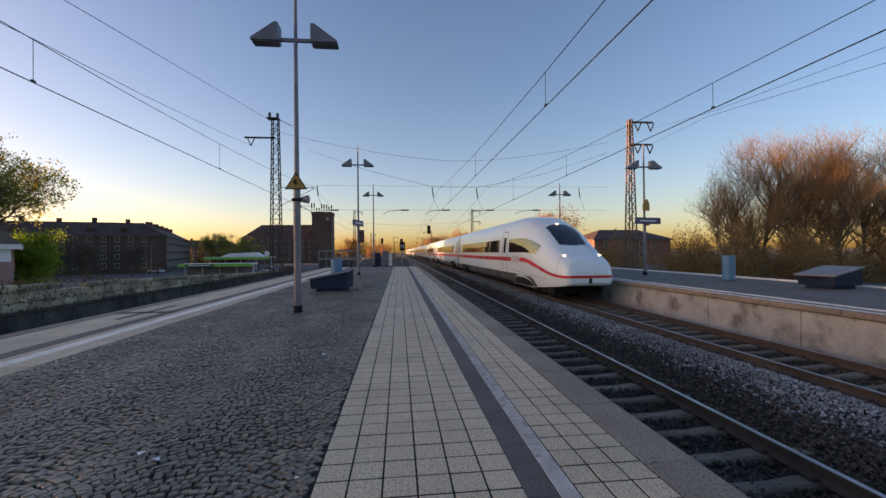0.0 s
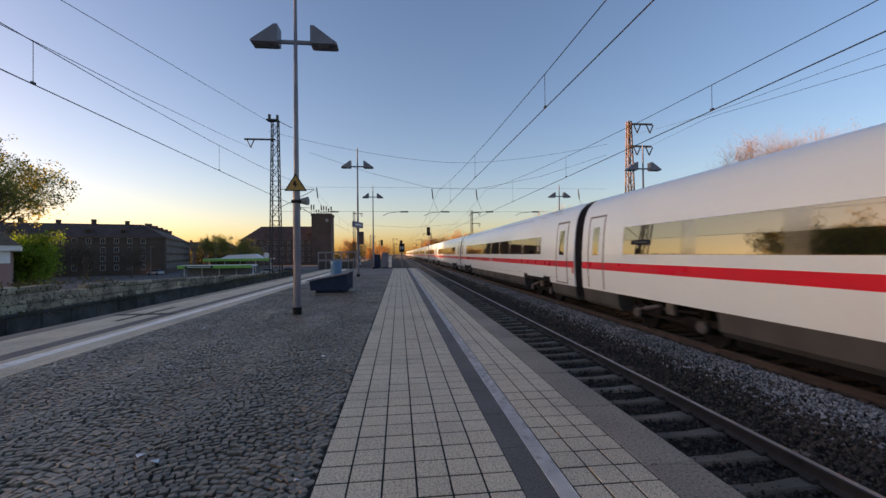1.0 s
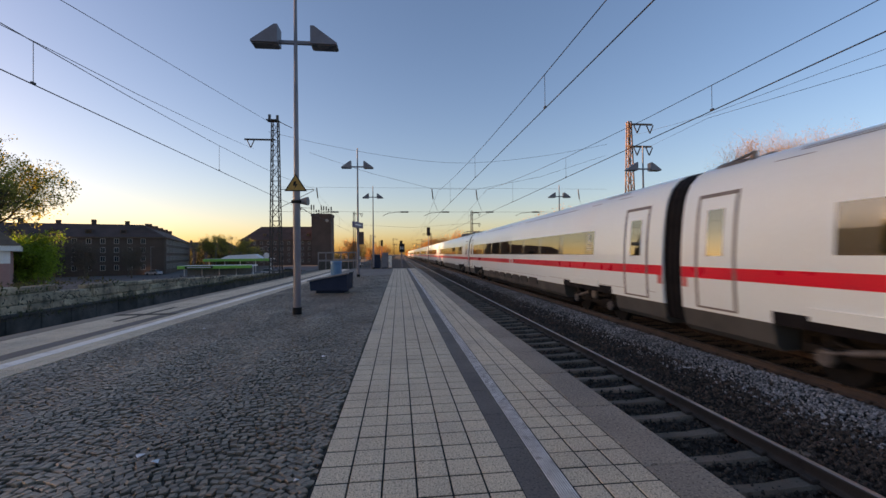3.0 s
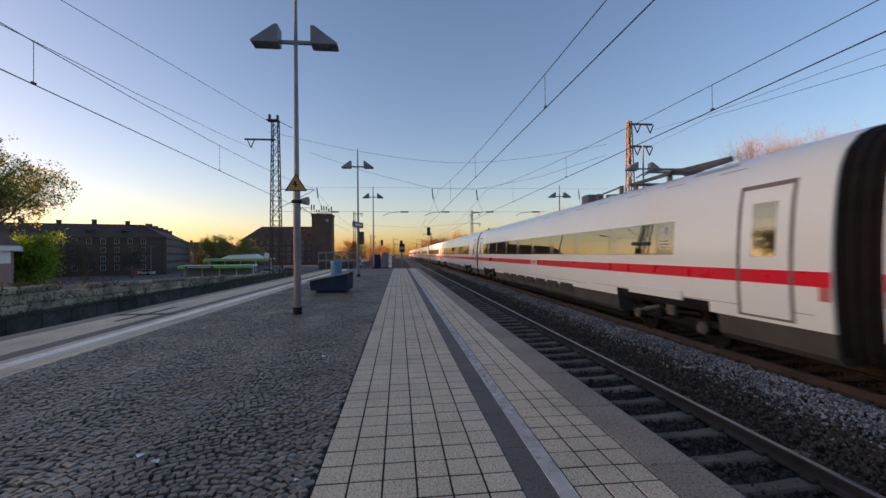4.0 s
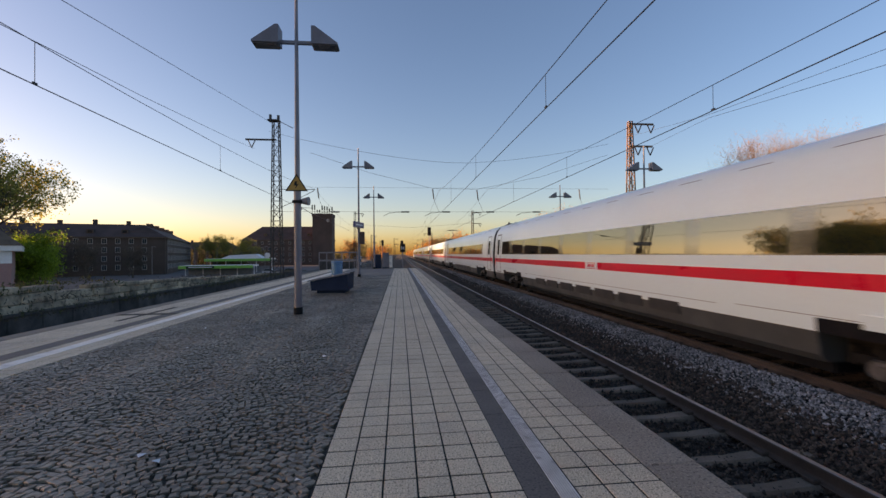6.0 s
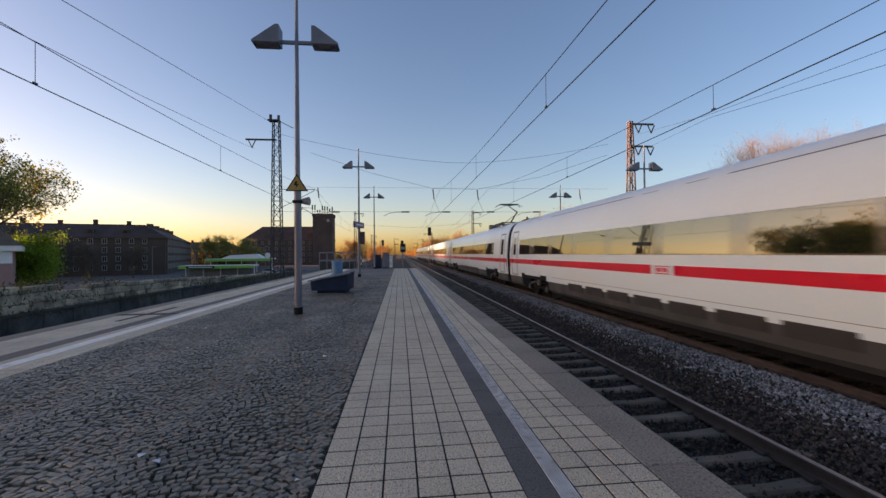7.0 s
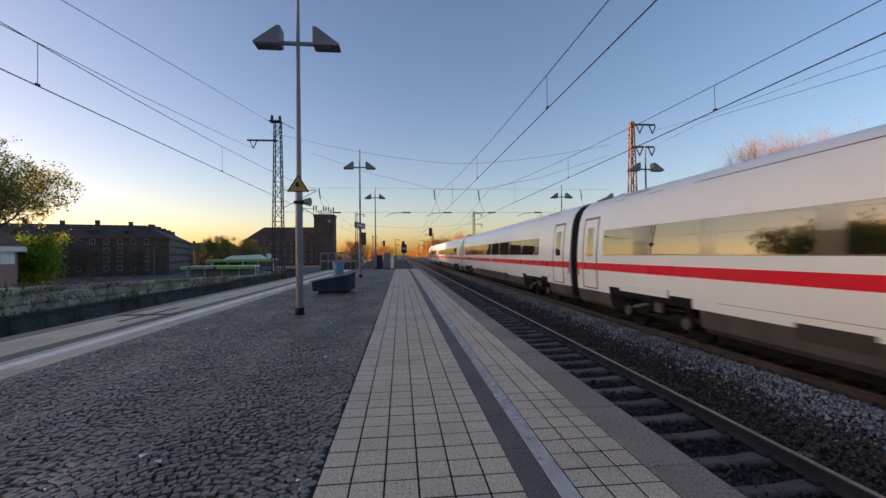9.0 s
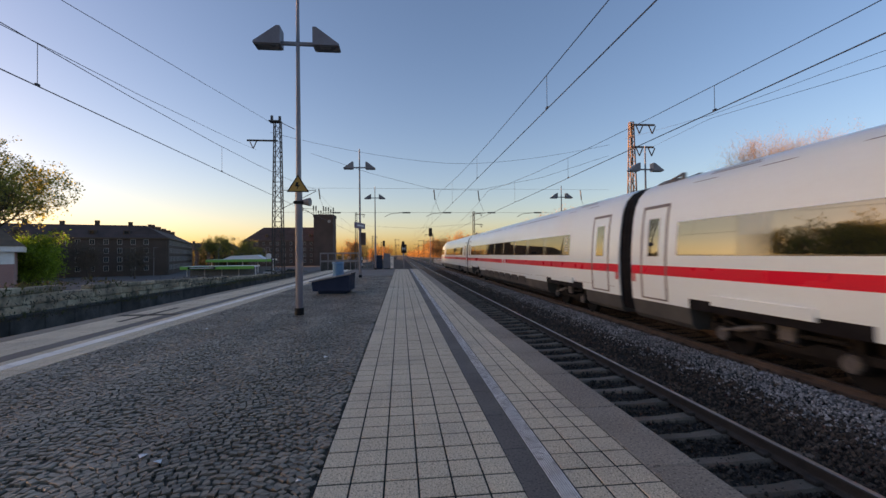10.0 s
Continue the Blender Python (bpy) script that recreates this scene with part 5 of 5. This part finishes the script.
# front facing the railway, then the wing that runs back along the street
apartment_house("apartment_building", (-132.0, 107.0), (0.94, 0.343), 67.0, 12, 7.0, 11.0, 4, 3.1, "plaster", "long brown apartment block with dark red roof and chimneys", dormers=7, chimneys=7)
apartment_house("apartment_building", (-69.5, 131.0), (-0.343, 0.94), 66.0, 12, 7.0, 10.6, 4, 3.1, "plaster", "apartment wing with white-framed windows and many chimneys", dormers=0, chimneys=10, sides=(0.4, 1)).location.x += 0.3
# out of view: prolongs the row so that low sun misses the train
apartment_house("apartment_building", (-225.0, 76.0), (0.95, 0.31), 88.0, 12, 7.5, 11.6, 4, 3.4, "plaster", "unseen brown apartment block further up the street, added as sun blocker", dormers=0, chimneys=5)
apartment_house("brick_office", (-80.0, 220.0), (1, 0.0), 44.0, 16, 9.2, 16.6, 4, 3.4, "brick", "dark brick office building with hip roof", dormers=4, chimneys=0, hip=7.5)
apartment_house("apartment_building", (-122.0, 232.0), (1, 0.1), 34.0, 12, 5.0, 9.0, 3, 3.2, "plaster", "distant brown apartment block", chimneys=3)
bt = thing("clock_tower", pose(-44.4, 217.5, -4), "square brick tower with antennas on its flat top", "tower", "buildings of the town")
part("wall", Shape().box(0, 0, 0, 9.8, 9.8, 26.3), M["brick"], bt)
part("parapet", Shape().box(-0.25, -0.25, 25.2, 10.05, 10.05, 26.6), M["brick"], bt)
for k in range(3):
    part("clock_face", Shape().tube((2.0 + 2.9 * k, -0.02, 23.0), (2.0 + 2.9 * k, -0.10, 23.0), 0.8, n=20), M["frame_white"] if k == 2 else M["plaster"], bt)
ar = random.Random(2)
for k in range(9):
    x, h = -0.2 + k * 1.25, ar.uniform(2.0, 5.0)
    an = part("antenna", Shape().tube((x, 1.0, 26.5), (x, 1.0, 26.5 + h), 0.12, n=6).box(x - 0.3, 0.7, 26.5 + h * 0.45, x + 0.3, 1.0, 26.5 + h * 0.95), M["insul"], bt)
part("antenna", Shape().tube((-0.2, 1, 29.5), (-5.5, 1, 29.8), 0.1, n=6).tube((-5.5, 1, 29.8), (-5.5, 1, 28.6), 0.25, n=6), M["insul"], bt)

# pink corner house
ph = thing("pink_house", pose(-46.7, 55.0, -4.0, 0, 0, 38), "pink rendered house corner with white eaves and dark roof", "house", "buildings of the town")
part("wall", Shape().box(-12, 0, 0, 0, 10, 6.4), M["pink"], ph)
part("corner_panel", Shape().box(-1.15, -0.03, 4.7, 0.03, 1.2, 6.2), M["white"], ph, "white corner panel")
part("eaves", Shape().box(-12.5, -0.5, 6.2, 0.9, 10.5, 6.85), M["white"], ph, "white eaves board")
part("roof", Shape().add([(-12.6, -0.6, 6.85), (1.0, -0.6, 6.85), (1.0, 10.6, 6.85), (-12.6, 10.6, 6.85), (-9, 5, 10.6), (-3.0, 5, 10.6)], [(0, 1, 5, 4), (1, 2, 5), (2, 3, 4, 5), (3, 0, 4), (3, 2, 1, 0)]), M["lattice"], ph, "dark tiled roof")
dw = part("window", Shape().box(-2.6, -0.05, 1.0, -1.3, 0.02, 2.6), M["red"], ph, "dark red shutter")
w2 = part("window", Shape().box(-3.8, -0.05, 3.6, -2.4, 0.02, 5.2), M["frame_white"], ph)
part("pane", Shape().box(-3.65, -0.07, 3.75, -2.55, -0.045, 5.05), M["pane"], w2)

# red house on the far side
apartment_house("brick_house", (45.5, 92.0), (1, 0.12), 21.0, 11, 3.9, 6.4, 2, 3.2, "redhouse", "low red brick house with a grey hip roof", chimneys=0, hip=5, base=-2.2)

# bus station
def canopy(x, y, length, under, roof_hump, rz=0.0):
    t = thing("bus_canopy", pose(x, y, -4, 0, 0, rz), "bus station canopy with bright green fascia and white roof", "canopy", "bus station canopies")
    part("roof", Shape().box(0, 0, under + 0.5, length, 6, under + 0.85), M["white"], t, "white canopy roof")
    part("fascia", Shape().box(-0.1, -0.12, under, length + 0.1, -0.01, under + 0.8), M["green"], t, "bright green fascia")
    if roof_hump:
        part("roof_light", Shape().prism([(4.5, under + 0.85), (length - 2.6, under + 0.85), (length - 5, under + 2.2), (7, under + 1.9)], "y", 1.0, 5.0), M["white"], t, "raised white roof light")
        part("sign_disc", Shape().tube((length - 0.8, -0.2, under + 1.7), (length - 0.8, -0.35, under + 1.7), 0.9, n=20), M["white"], t, "round white sign disc")
    else:
        part("sign_panel", Shape().box(1.8, -0.2, under + 0.1, 8.5, -0.125, under + 0.7), M["black"], t, "dark sign panel")
        part("writing", Shape().box(2.3, -0.22, under + 0.28, 8.0, -0.2, under + 0.5), M["white"], t, "white bar of writing")
    for k in range(5):
        part("post", Shape().tube((0.4 + (length - 0.8) / 4 * k, 3, 0), (0.4 + (length - 0.8) / 4 * k, 3, under + 0.5), 0.14), M["white"], t)
    part("glass_screen", Shape().box(1.0, 3.2, 0.2, length - 1.0, 3.26, 2.0), M["lidgrey"], t)


canopy(-60.7, 136, 19.8, 3.6, True)
canopy(-57.0, 113.5, 18.0, 2.0, False, 4)


def car(x, y, rz, paint, label, lit=False):
    t = thing("car", pose(x, y, -3.95, 0, 0, rz), label, "car", "cars in the street")
    part("body", Shape().prism([(-2.1, 0.3), (2.1, 0.3), (2.15, 0.7), (1.9, 0.92), (0.9, 0.98), (-1.9, 1.0), (-2.15, 0.85)], "y", -0.86, 0.86), M[paint], t)
    part("cabin", Shape().prism([(-1.75, 0.98), (1.0, 0.97), (0.3, 1.45), (-1.2, 1.47)], "y", -0.74, 0.74), M["pane"], t)
    part("roof", Shape().box(-1.15, -0.68, 1.44, 0.3, 0.68, 1.5, bevel=0.02), M[paint], t)
    for xx in (-1.3, 1.35):
        for s in (-1, 1):
            part("wheel", Shape().tube((xx, s * 0.7, 0.32), (xx, s * 0.89, 0.32), 0.32, n=16), M["black"], t)
    for s in (-1, 1):
        part("headlight", Shape().box(2.1, s * 0.6 - 0.16, 0.62, 2.17, s * 0.6 + 0.16, 0.76), M["carlight"] if lit else M["white"], t)
    return t


moving_car = car(-69.5, 126.5, 164, "carpaint", "silver hatchback driving along the street", True)
car(-92, 142, 70, "darkcar", "dark car parked at the kerb")
car(-82, 133, 60, "darkcar", "dark car parked by the apartment block")
car(-36, 120, 5, "carpaint", "pale car parked near the station")
car(-31, 122, 5, "darkcar", "dark car parked near the station")
for x, y in ((-66, 118), (-75, 160), (-62, 148), (-40, 128), (-52, 178)):
    t = thing("street_lamp", pose(x, y, -4), "thin grey street lamp in the town street", "street lamp", "street lamps")
    part("pole", Shape().tube((0, 0, 0), (0, 0, 8.0), 0.09, 0.06), M["lidgrey"], t)
    part("head", Shape().box(-0.1, -0.12, 7.9, 0.9, 0.12, 8.02), M["lidgrey"], t)
# bridge parapet behind the platform end
br = thing("bridge_parapet", pose(-10.4, 60, -0.95), "grey steel bridge parapet with dark panel below", "parapet")
part("upper_bar", Shape().box(-1, -0.1, 2.5, 4.4, 0.1, 2.7), M["lidgrey"], br)
part("lower_bar", Shape().box(-1, -0.1, 1.35, 4.4, 0.1, 1.6), M["lidgrey"], br)
part("panel", Shape().box(-1, -0.05, 0, 4.4, 0.05, 1.3), M["darkwall"], br)
for k in range(6):
    part("post", Shape().box(-1 + 1.05 * k, -0.08, 0, -0.88 + 1.05 * k, 0.08, 2.5), M["lidgrey"], br)


# ---------------------------------------------------------------- trees
def grow(seed, height, spread, levels, kids, trunk=0.22, up=0.35, lean=0.15, wob=0.25, first=0.3):
    """Branches of a tree as segments: start, end, radius at both, and level."""
    r = random.Random(seed)
    segs, tips = [], []

    def branch(p, d, length, rad, level):
        n = 4 if level < 2 else 3 if level < levels - 1 else 2
        q = p
        nodes = [(p, d, rad)]
        for i in range(n):
            d = (d + Vector((r.uniform(-1, 1), r.uniform(-1, 1), r.uniform(-0.6, 1) + up * 0.4)) * wob * (0.5 + 0.3 * level)).normalized()
            e = q + d * (length / n)
            r2 = rad * (1 - 0.62 * (i + 1) / n)
            segs.append((q, e, rad * (1 - 0.62 * i / n), r2, level))
            q = e
            nodes.append((q, d, r2))
        if level >= levels:
            tips.append((q, d))
            return
        for k in range(kids[level]):
            f = first + (1 - first) * (k + r.random()) / kids[level] if level == 0 else 0.2 + 0.8 * (k + r.random()) / kids[level]
            i = min(n - 1, int(f * n))
            a, b = nodes[i], nodes[i + 1]
            t = f * n - i
            pp = a[0].lerp(b[0], t)
            dd = a[1]
            side = Vector((r.uniform(-1, 1), r.uniform(-1, 1), r.uniform(-0.3, 0.6)))
            side = (side - dd * side.dot(dd)).normalized()
            nd = (dd * (0.62 if level else 0.45) + side * spread + Vector((0, 0, up))).normalized()
            branch(pp, nd, length * r.uniform(0.42, 0.68), max(0.008, a[2] * 0.62), level + 1)
        tips.append((q, d))

    branch(Vector((0, 0, 0)), Vector((r.uniform(-lean, lean), r.uniform(-lean, lean), 1)).normalized(), height * 0.62, trunk, 0)
    return segs, tips


def branch_mesh(name, segs, material, lo, hi, thin=1.0):
    sh = Shape()
    for p, q, r0, r1, lv in segs:
        if lo <= lv <= hi:
            sh.tube(p, q, r0 * thin, r1 * thin, n=7 if lv == 0 else 5 if lv == 1 else 3, caps=False)
    return sh.mesh(name, material)


def leaf_mesh(name, tips, material, per, size, scatter, seed):
    r = np.random.RandomState(seed)
    c = np.array([tuple(t[0]) for t in tips])
    c = np.repeat(c, per, 0) + r.normal(0, scatter, (len(c) * per, 3))
    n = len(c)
    a = r.normal(size=(n, 3))
    a /= np.linalg.norm(a, axis=1)[:, None]
    b = np.cross(a, r.normal(size=(n, 3)))
    b /= np.linalg.norm(b, axis=1)[:, None]
    s = size * r.uniform(0.6, 1.4, (n, 1))
    v = np.stack([c - a * s, c + b * s * 0.45, c + a * s, c - b * s * 0.45], 1).reshape(-1, 3)
    me = bpy.data.meshes.new(name)
    me.from_pydata(v.tolist(), [], (np.arange(n)[:, None] * 4 + np.arange(4)).tolist())
    me.materials.append(material)
    return me


def tree(name, seed, m, height, label, leaf, per, size, scatter, spread=0.75, levels=4, kids=(9, 6, 5, 4), trunk=0.24, up=0.3, twig="twig", group="trees", first=0.3, wob=0.25, thin=1.0):
    segs, tips = grow(seed, height, spread, levels, kids, trunk, up, first=first, wob=wob)
    t = thing(name, m, label, "tree", group)
    part("trunk", branch_mesh("trunk", segs, M["bark"], 0, 0), None, t)
    part("limb_crown", branch_mesh("limb_crown", segs, M["bark"], 1, 2), None, t)
    part("twig_crown", branch_mesh("twig_crown", segs, M[twig], 3, 9, thin), None, t)
    if per:
        part("crown", leaf_mesh("crown", tips, M[leaf], per, size, scatter, seed), None, t)
    return t


# bare budding trees behind the far platform
RIGHT = "bare reddish-brown budding tree behind the far platform"
ta = tree("bare_tree", 11, pose(44.2, 46, -2.2), 16.6, RIGHT, "bud", 8, 0.055, 0.34, spread=0.8, kids=(13, 7, 6, 4), up=0.5, first=0.08, group="bare trees", thin=1.25)
tb = tree("bare_tree", 23, pose(49.3, 46, -2.2), 16.9, RIGHT, "bud", 8, 0.055, 0.34, spread=0.8, kids=(14, 7, 6, 4), up=0.5, first=0.08, group="bare trees", thin=1.25)
tc = tree("bare_tree", 31, pose(38.6, 45, -2.2), 9.0, RIGHT, "bud", 3, 0.06, 0.18, spread=0.7, kids=(8, 5, 5, 4), up=0.55, first=0.12, trunk=0.16, group="bare trees", thin=1.25)
for src, x, y, rz, k in ((tb, 53.5, 46, 80, 1.0), (tb, 58.0, 45.5, 200, 0.95), (ta, 41.2, 46, 140, 0.80), (ta, 63, 47, 20, 0.98), (ta, 50, 42, 250, 0.85)):
    cp = copy_thing(src, pose(x, y, -2.2, 0, 0, rz))
    cp.scale = (k, k, k)
# rounder trees further off
td = tree("round_tree", 41, pose(45.5, 112, -2.5), 15.5, "round bare tree beside the railway further along", "bud", 4, 0.19, 0.38, spread=0.9, kids=(11, 6, 5, 3), up=0.2, first=0.25, group="distant trees")
for x, y, rz, k in ((41, 118, 90, 0.9), (29, 150, 40, 0.7), (24, 175, 130, 0.8), (30, 190, 220, 0.9), (22, 215, 10, 0.8), (26, 240, 75, 0.9), (19, 270, 160, 0.9), (21, 310, 200, 0.9), (26, 130, 20, 0.5)):
    cp = copy_thing(td, pose(x, y, -2.5, 0, 0, rz))
    cp.scale = (k, k, k)
for x, y, rz, k in ((-17, 175, 50, 0.75), (-22, 190, 120, 0.8), (-13, 210, 10, 0.6), (-8, 260, 30, 0.7), (-14, 300, 250, 0.8)):
    cp = copy_thing(td, pose(x, y, -3.9, 0, 0, rz))
    cp.scale = (k, k, k)
# leafing trees on the street side
te = tree("leafing_tree", 52, pose(-62, 66.5, -4), 23.5, "tall tree with sparse fresh green leaves", "leafolive", 11, 0.19, 0.36, spread=0.95, kids=(9, 6, 5, 4), up=0.1, first=0.35, trunk=0.42, wob=0.32, twig="bark", group="leafing trees", thin=1.2)
for x, y, rz, k in ((-74, 62, 130, 1.0), (-100, 64, 250, 1.0), (-63, 60, 200, 0.9), (-69, 62, 20, 1.1), (-76, 66, 300, 1.1), (-70, 176, 60, 0.6), (-78, 184, 190, 0.62), (-63, 182, 100, 0.55)):
    cp = copy_thing(te, pose(x, y, -4, 0, 0, rz))
    cp.scale = (k, k, k)
tf = tree("green_shrub_tree", 63, pose(-54.2, 65.5, -4), 9.3, "dense fresh green tree beside the pink house", "leaf", 11, 0.18, 0.42, spread=1.0, kids=(10, 6, 5, 3), up=-0.05, first=0.12, group="leafing trees", twig="bark")
copy_thing(tf, pose(-58.5, 70, -4, 0, 0, 100))
# bare street trees before the apartment block
tg = tree("street_tree", 71, pose(-72, 104, -4), 10.0, "bare dark street tree before the apartment block", "bark", 4, 0.12, 0.3, spread=0.9, kids=(8, 5, 4, 3), up=0.15, twig="bark", group="street trees", thin=2.2)
for x, y, rz, k in ((-78, 112, 40, 1.0), (-85, 103, 90, 1.05), (-66, 110, 160, 0.85), (-92, 110, 210, 1.0), (-98, 100, 300, 1.0), (-80, 95, 20, 0.9), (-73, 120, 250, 0.9), (-88, 118, 15, 1.0), (-69, 100, 75, 0.85), (-83, 108, 130, 1.0), (-95, 116, 330, 1.05)):
    cp = copy_thing(tg, pose(x, y, -4, 0, 0, rz))
    cp.scale = (k, k, k)


def hedge(name, x0, x1, y0, y1, z, h, n, size, material, label, seed):
    """Loose undergrowth: many small leaves and stems in uneven clumps."""
    r = np.random.RandomState(seed)
    k = max(6, int(abs(x1 - x0 + y1 - y0) / 1.6))
    cx, cy, ch = r.uniform(x0, x1, k), r.uniform(y0, y1, k), h * r.uniform(0.5, 1.1, k)
    i = r.randint(0, k, n)
    th, rad = r.uniform(0, 2 * np.pi, n), np.sqrt(r.rand(n))
    f = r.rand(n)
    c = np.stack([cx[i] + rad * np.cos(th) * 1.6, cy[i] + rad * np.sin(th) * 1.6, z + f * ch[i] * (1.15 - 0.7 * rad)], 1)
    a = r.normal(size=(n, 3)) * (1, 1, 1.6)
    a /= np.linalg.norm(a, axis=1)[:, None]
    b = np.cross(a, r.normal(size=(n, 3)))
    b /= np.linalg.norm(b, axis=1)[:, None]
    s = size * r.uniform(0.5, 1.5, (n, 1))
    v = np.stack([c - a * s, c + b * s * 0.3, c + a * s, c - b * s * 0.3], 1).reshape(-1, 3)
    me = bpy.data.meshes.new(name)
    me.from_pydata(v.tolist(), [], (np.arange(n)[:, None] * 4 + np.arange(4)).tolist())
    me.materials.append(M[material])
    return tagged(new(name, me), label, "shrubs", "", "stuff")


hedge("undergrowth", 24, 66, 26, 54, -2.2, 6.2, 110000, 0.12, "brush", "brown leafless undergrowth behind the far platform", 3)
hedge("brush", 19, 44, 46, 84, -2.0, 4.0, 40000, 0.12, "brush", "brown brush along the railway bank", 5)
hedge("ledge_moss", -11.62, -11.3, -4, 46, -0.36, 0.22, 5000, 0.05, "leafdark", "small dark tufts along the wall ledge", 16)
hedge("wall_plants", -12.6, -11.9, 2, 17, 0.3, 0.45, 1500, 0.07, "leafdark", "weeds along the top of the old wall", 6)
hedge("garden_hedge", -60, -51, 58, 66, -4, 3.2, 8000, 0.16, "leafdark", "dark hedge beside the pink house", 7)
hedge("far_wood", 14, 60, 330, 900, -4, 14, 26000, 0.9, "bud", "distant brown wood along the railway", 8)
hedge("far_trees", -500, -14, 420, 700, -4, 15, 26000, 1.1, "leafdark", "distant line of trees", 9)
hedge("mid_trees", -100, -70, 190, 205, -4, 13, 7000, 0.5, "leafdark", "dull green trees between the buildings", 10)

# unseen block added further west, tall enough to keep low sun off the platform
apartment_house("apartment_building", (-196.0, -20.0), (0.30, 0.954), 92.0, 12, 12.0, 17.0, 5, 4.4, "plaster", "brown apartment block out of view, added to block the low sun", chimneys=5)
# patches on the platform and small litter
part("asphalt_patch", Shape().box(-6.5, 10.2, -0.01, -5.2, 10.42, 0.004), M["bed"], platform, "dark asphalt patch")
part("asphalt_patch", Shape().box(-5.95, 9.3, -0.01, -5.83, 11.6, 0.004), M["bed"], platform)
lr = random.Random(12)
for x, y in ((-3.1, 6.4), (-1.75, 3.0), (-1.6, 2.9), (-1.0, 5.6), (-1.4, 8.4), (-0.62, 2.55), (-1.1, 10.2), (-3.6, 8.1)):
    sc = thing("paper_scrap", pose(x, y, 0.004, lr.uniform(-8, 8), lr.uniform(-8, 8), lr.uniform(0, 180)), "small crumpled white paper scrap on the cobbles", "litter", "scraps of litter")
    a = lr.uniform(0.015, 0.03)
    part("sheet", Shape().add([(-a, -a, 0), (a, -a * 0.7, 0.006), (a * 0.8, a, 0.001), (-a * 0.6, a * 0.9, 0.012), (0, 0, 0.014), (0, 0, 0.002)], [(0, 1, 4), (1, 2, 4), (2, 3, 4), (3, 0, 4), (1, 0, 5), (2, 1, 5), (3, 2, 5), (0, 3, 5)]), M["white"], sc)
hedge("ledge_moss", -11.6, -11.28, -2, 44, -0.33, 0.16, 5200, 0.03, "bark", "dry brown moss and weeds on the wall's ledge", 14)
hedge("wall_weeds", -12.0, -11.6, 4, 27, -0.05, 0.5, 1800, 0.05, "bark", "dry weeds growing on the old wall", 15)
mp = thing("marker_post", pose(-4.3, 46.5, -0.15), "black and white banded marker post beside the track", "post")
for k in range(4):
    part("band", Shape().tube((0, 0, 0.32 * k), (0, 0, 0.32 * k + 0.319), 0.09, n=10), M["white"] if k % 2 else M["black"], mp)


# ---------------------------------------------------------------- what moves
def train_at(t):
    """Place of the first gangway along the line: nearly even speed, with the film's small skips of a thirtieth of a second."""
    drift = np.interp(t, (0, 0.5, 1, 1.3, 2.2, 4.5, 5.5, 7.2, 7.5, 8.2, 9.2, 10), (-0.55, -0.45, -0.17, 0, 0.1, 0.2, 0.25, 0.3, 0.5, 0.4, 0.45, 0.45))
    return 45.735 - 31.010 * t - 0.1217 * t * t + float(drift) - (0.95 if round(10 * t) in SKIPS else 0.0)


SKIPS = {2, 8, 14, 16, 20, 39, 40, 46, 71, 77, 78, 84, 90, 96, 97}   # tenths of a second
CAR_X = [(0.0, -69.5), (2.5, -69.6), (3.8, -71.9), (5.0, -75.2), (6.8, -80.2), (8.0, -83.6), (9.0, -87.6), (10.0, -93.6)]


def motions():
    walk(moving_car, [(t, pose(x, 126.5 - 0.314 * (x + 69.5), -3.95, 0, 0, 163)) for t, x in CAR_X])
    walk(train, [(0.1 * i, pose(FAR, train_at(0.1 * i), RAIL)) for i in range(101)])


motions()
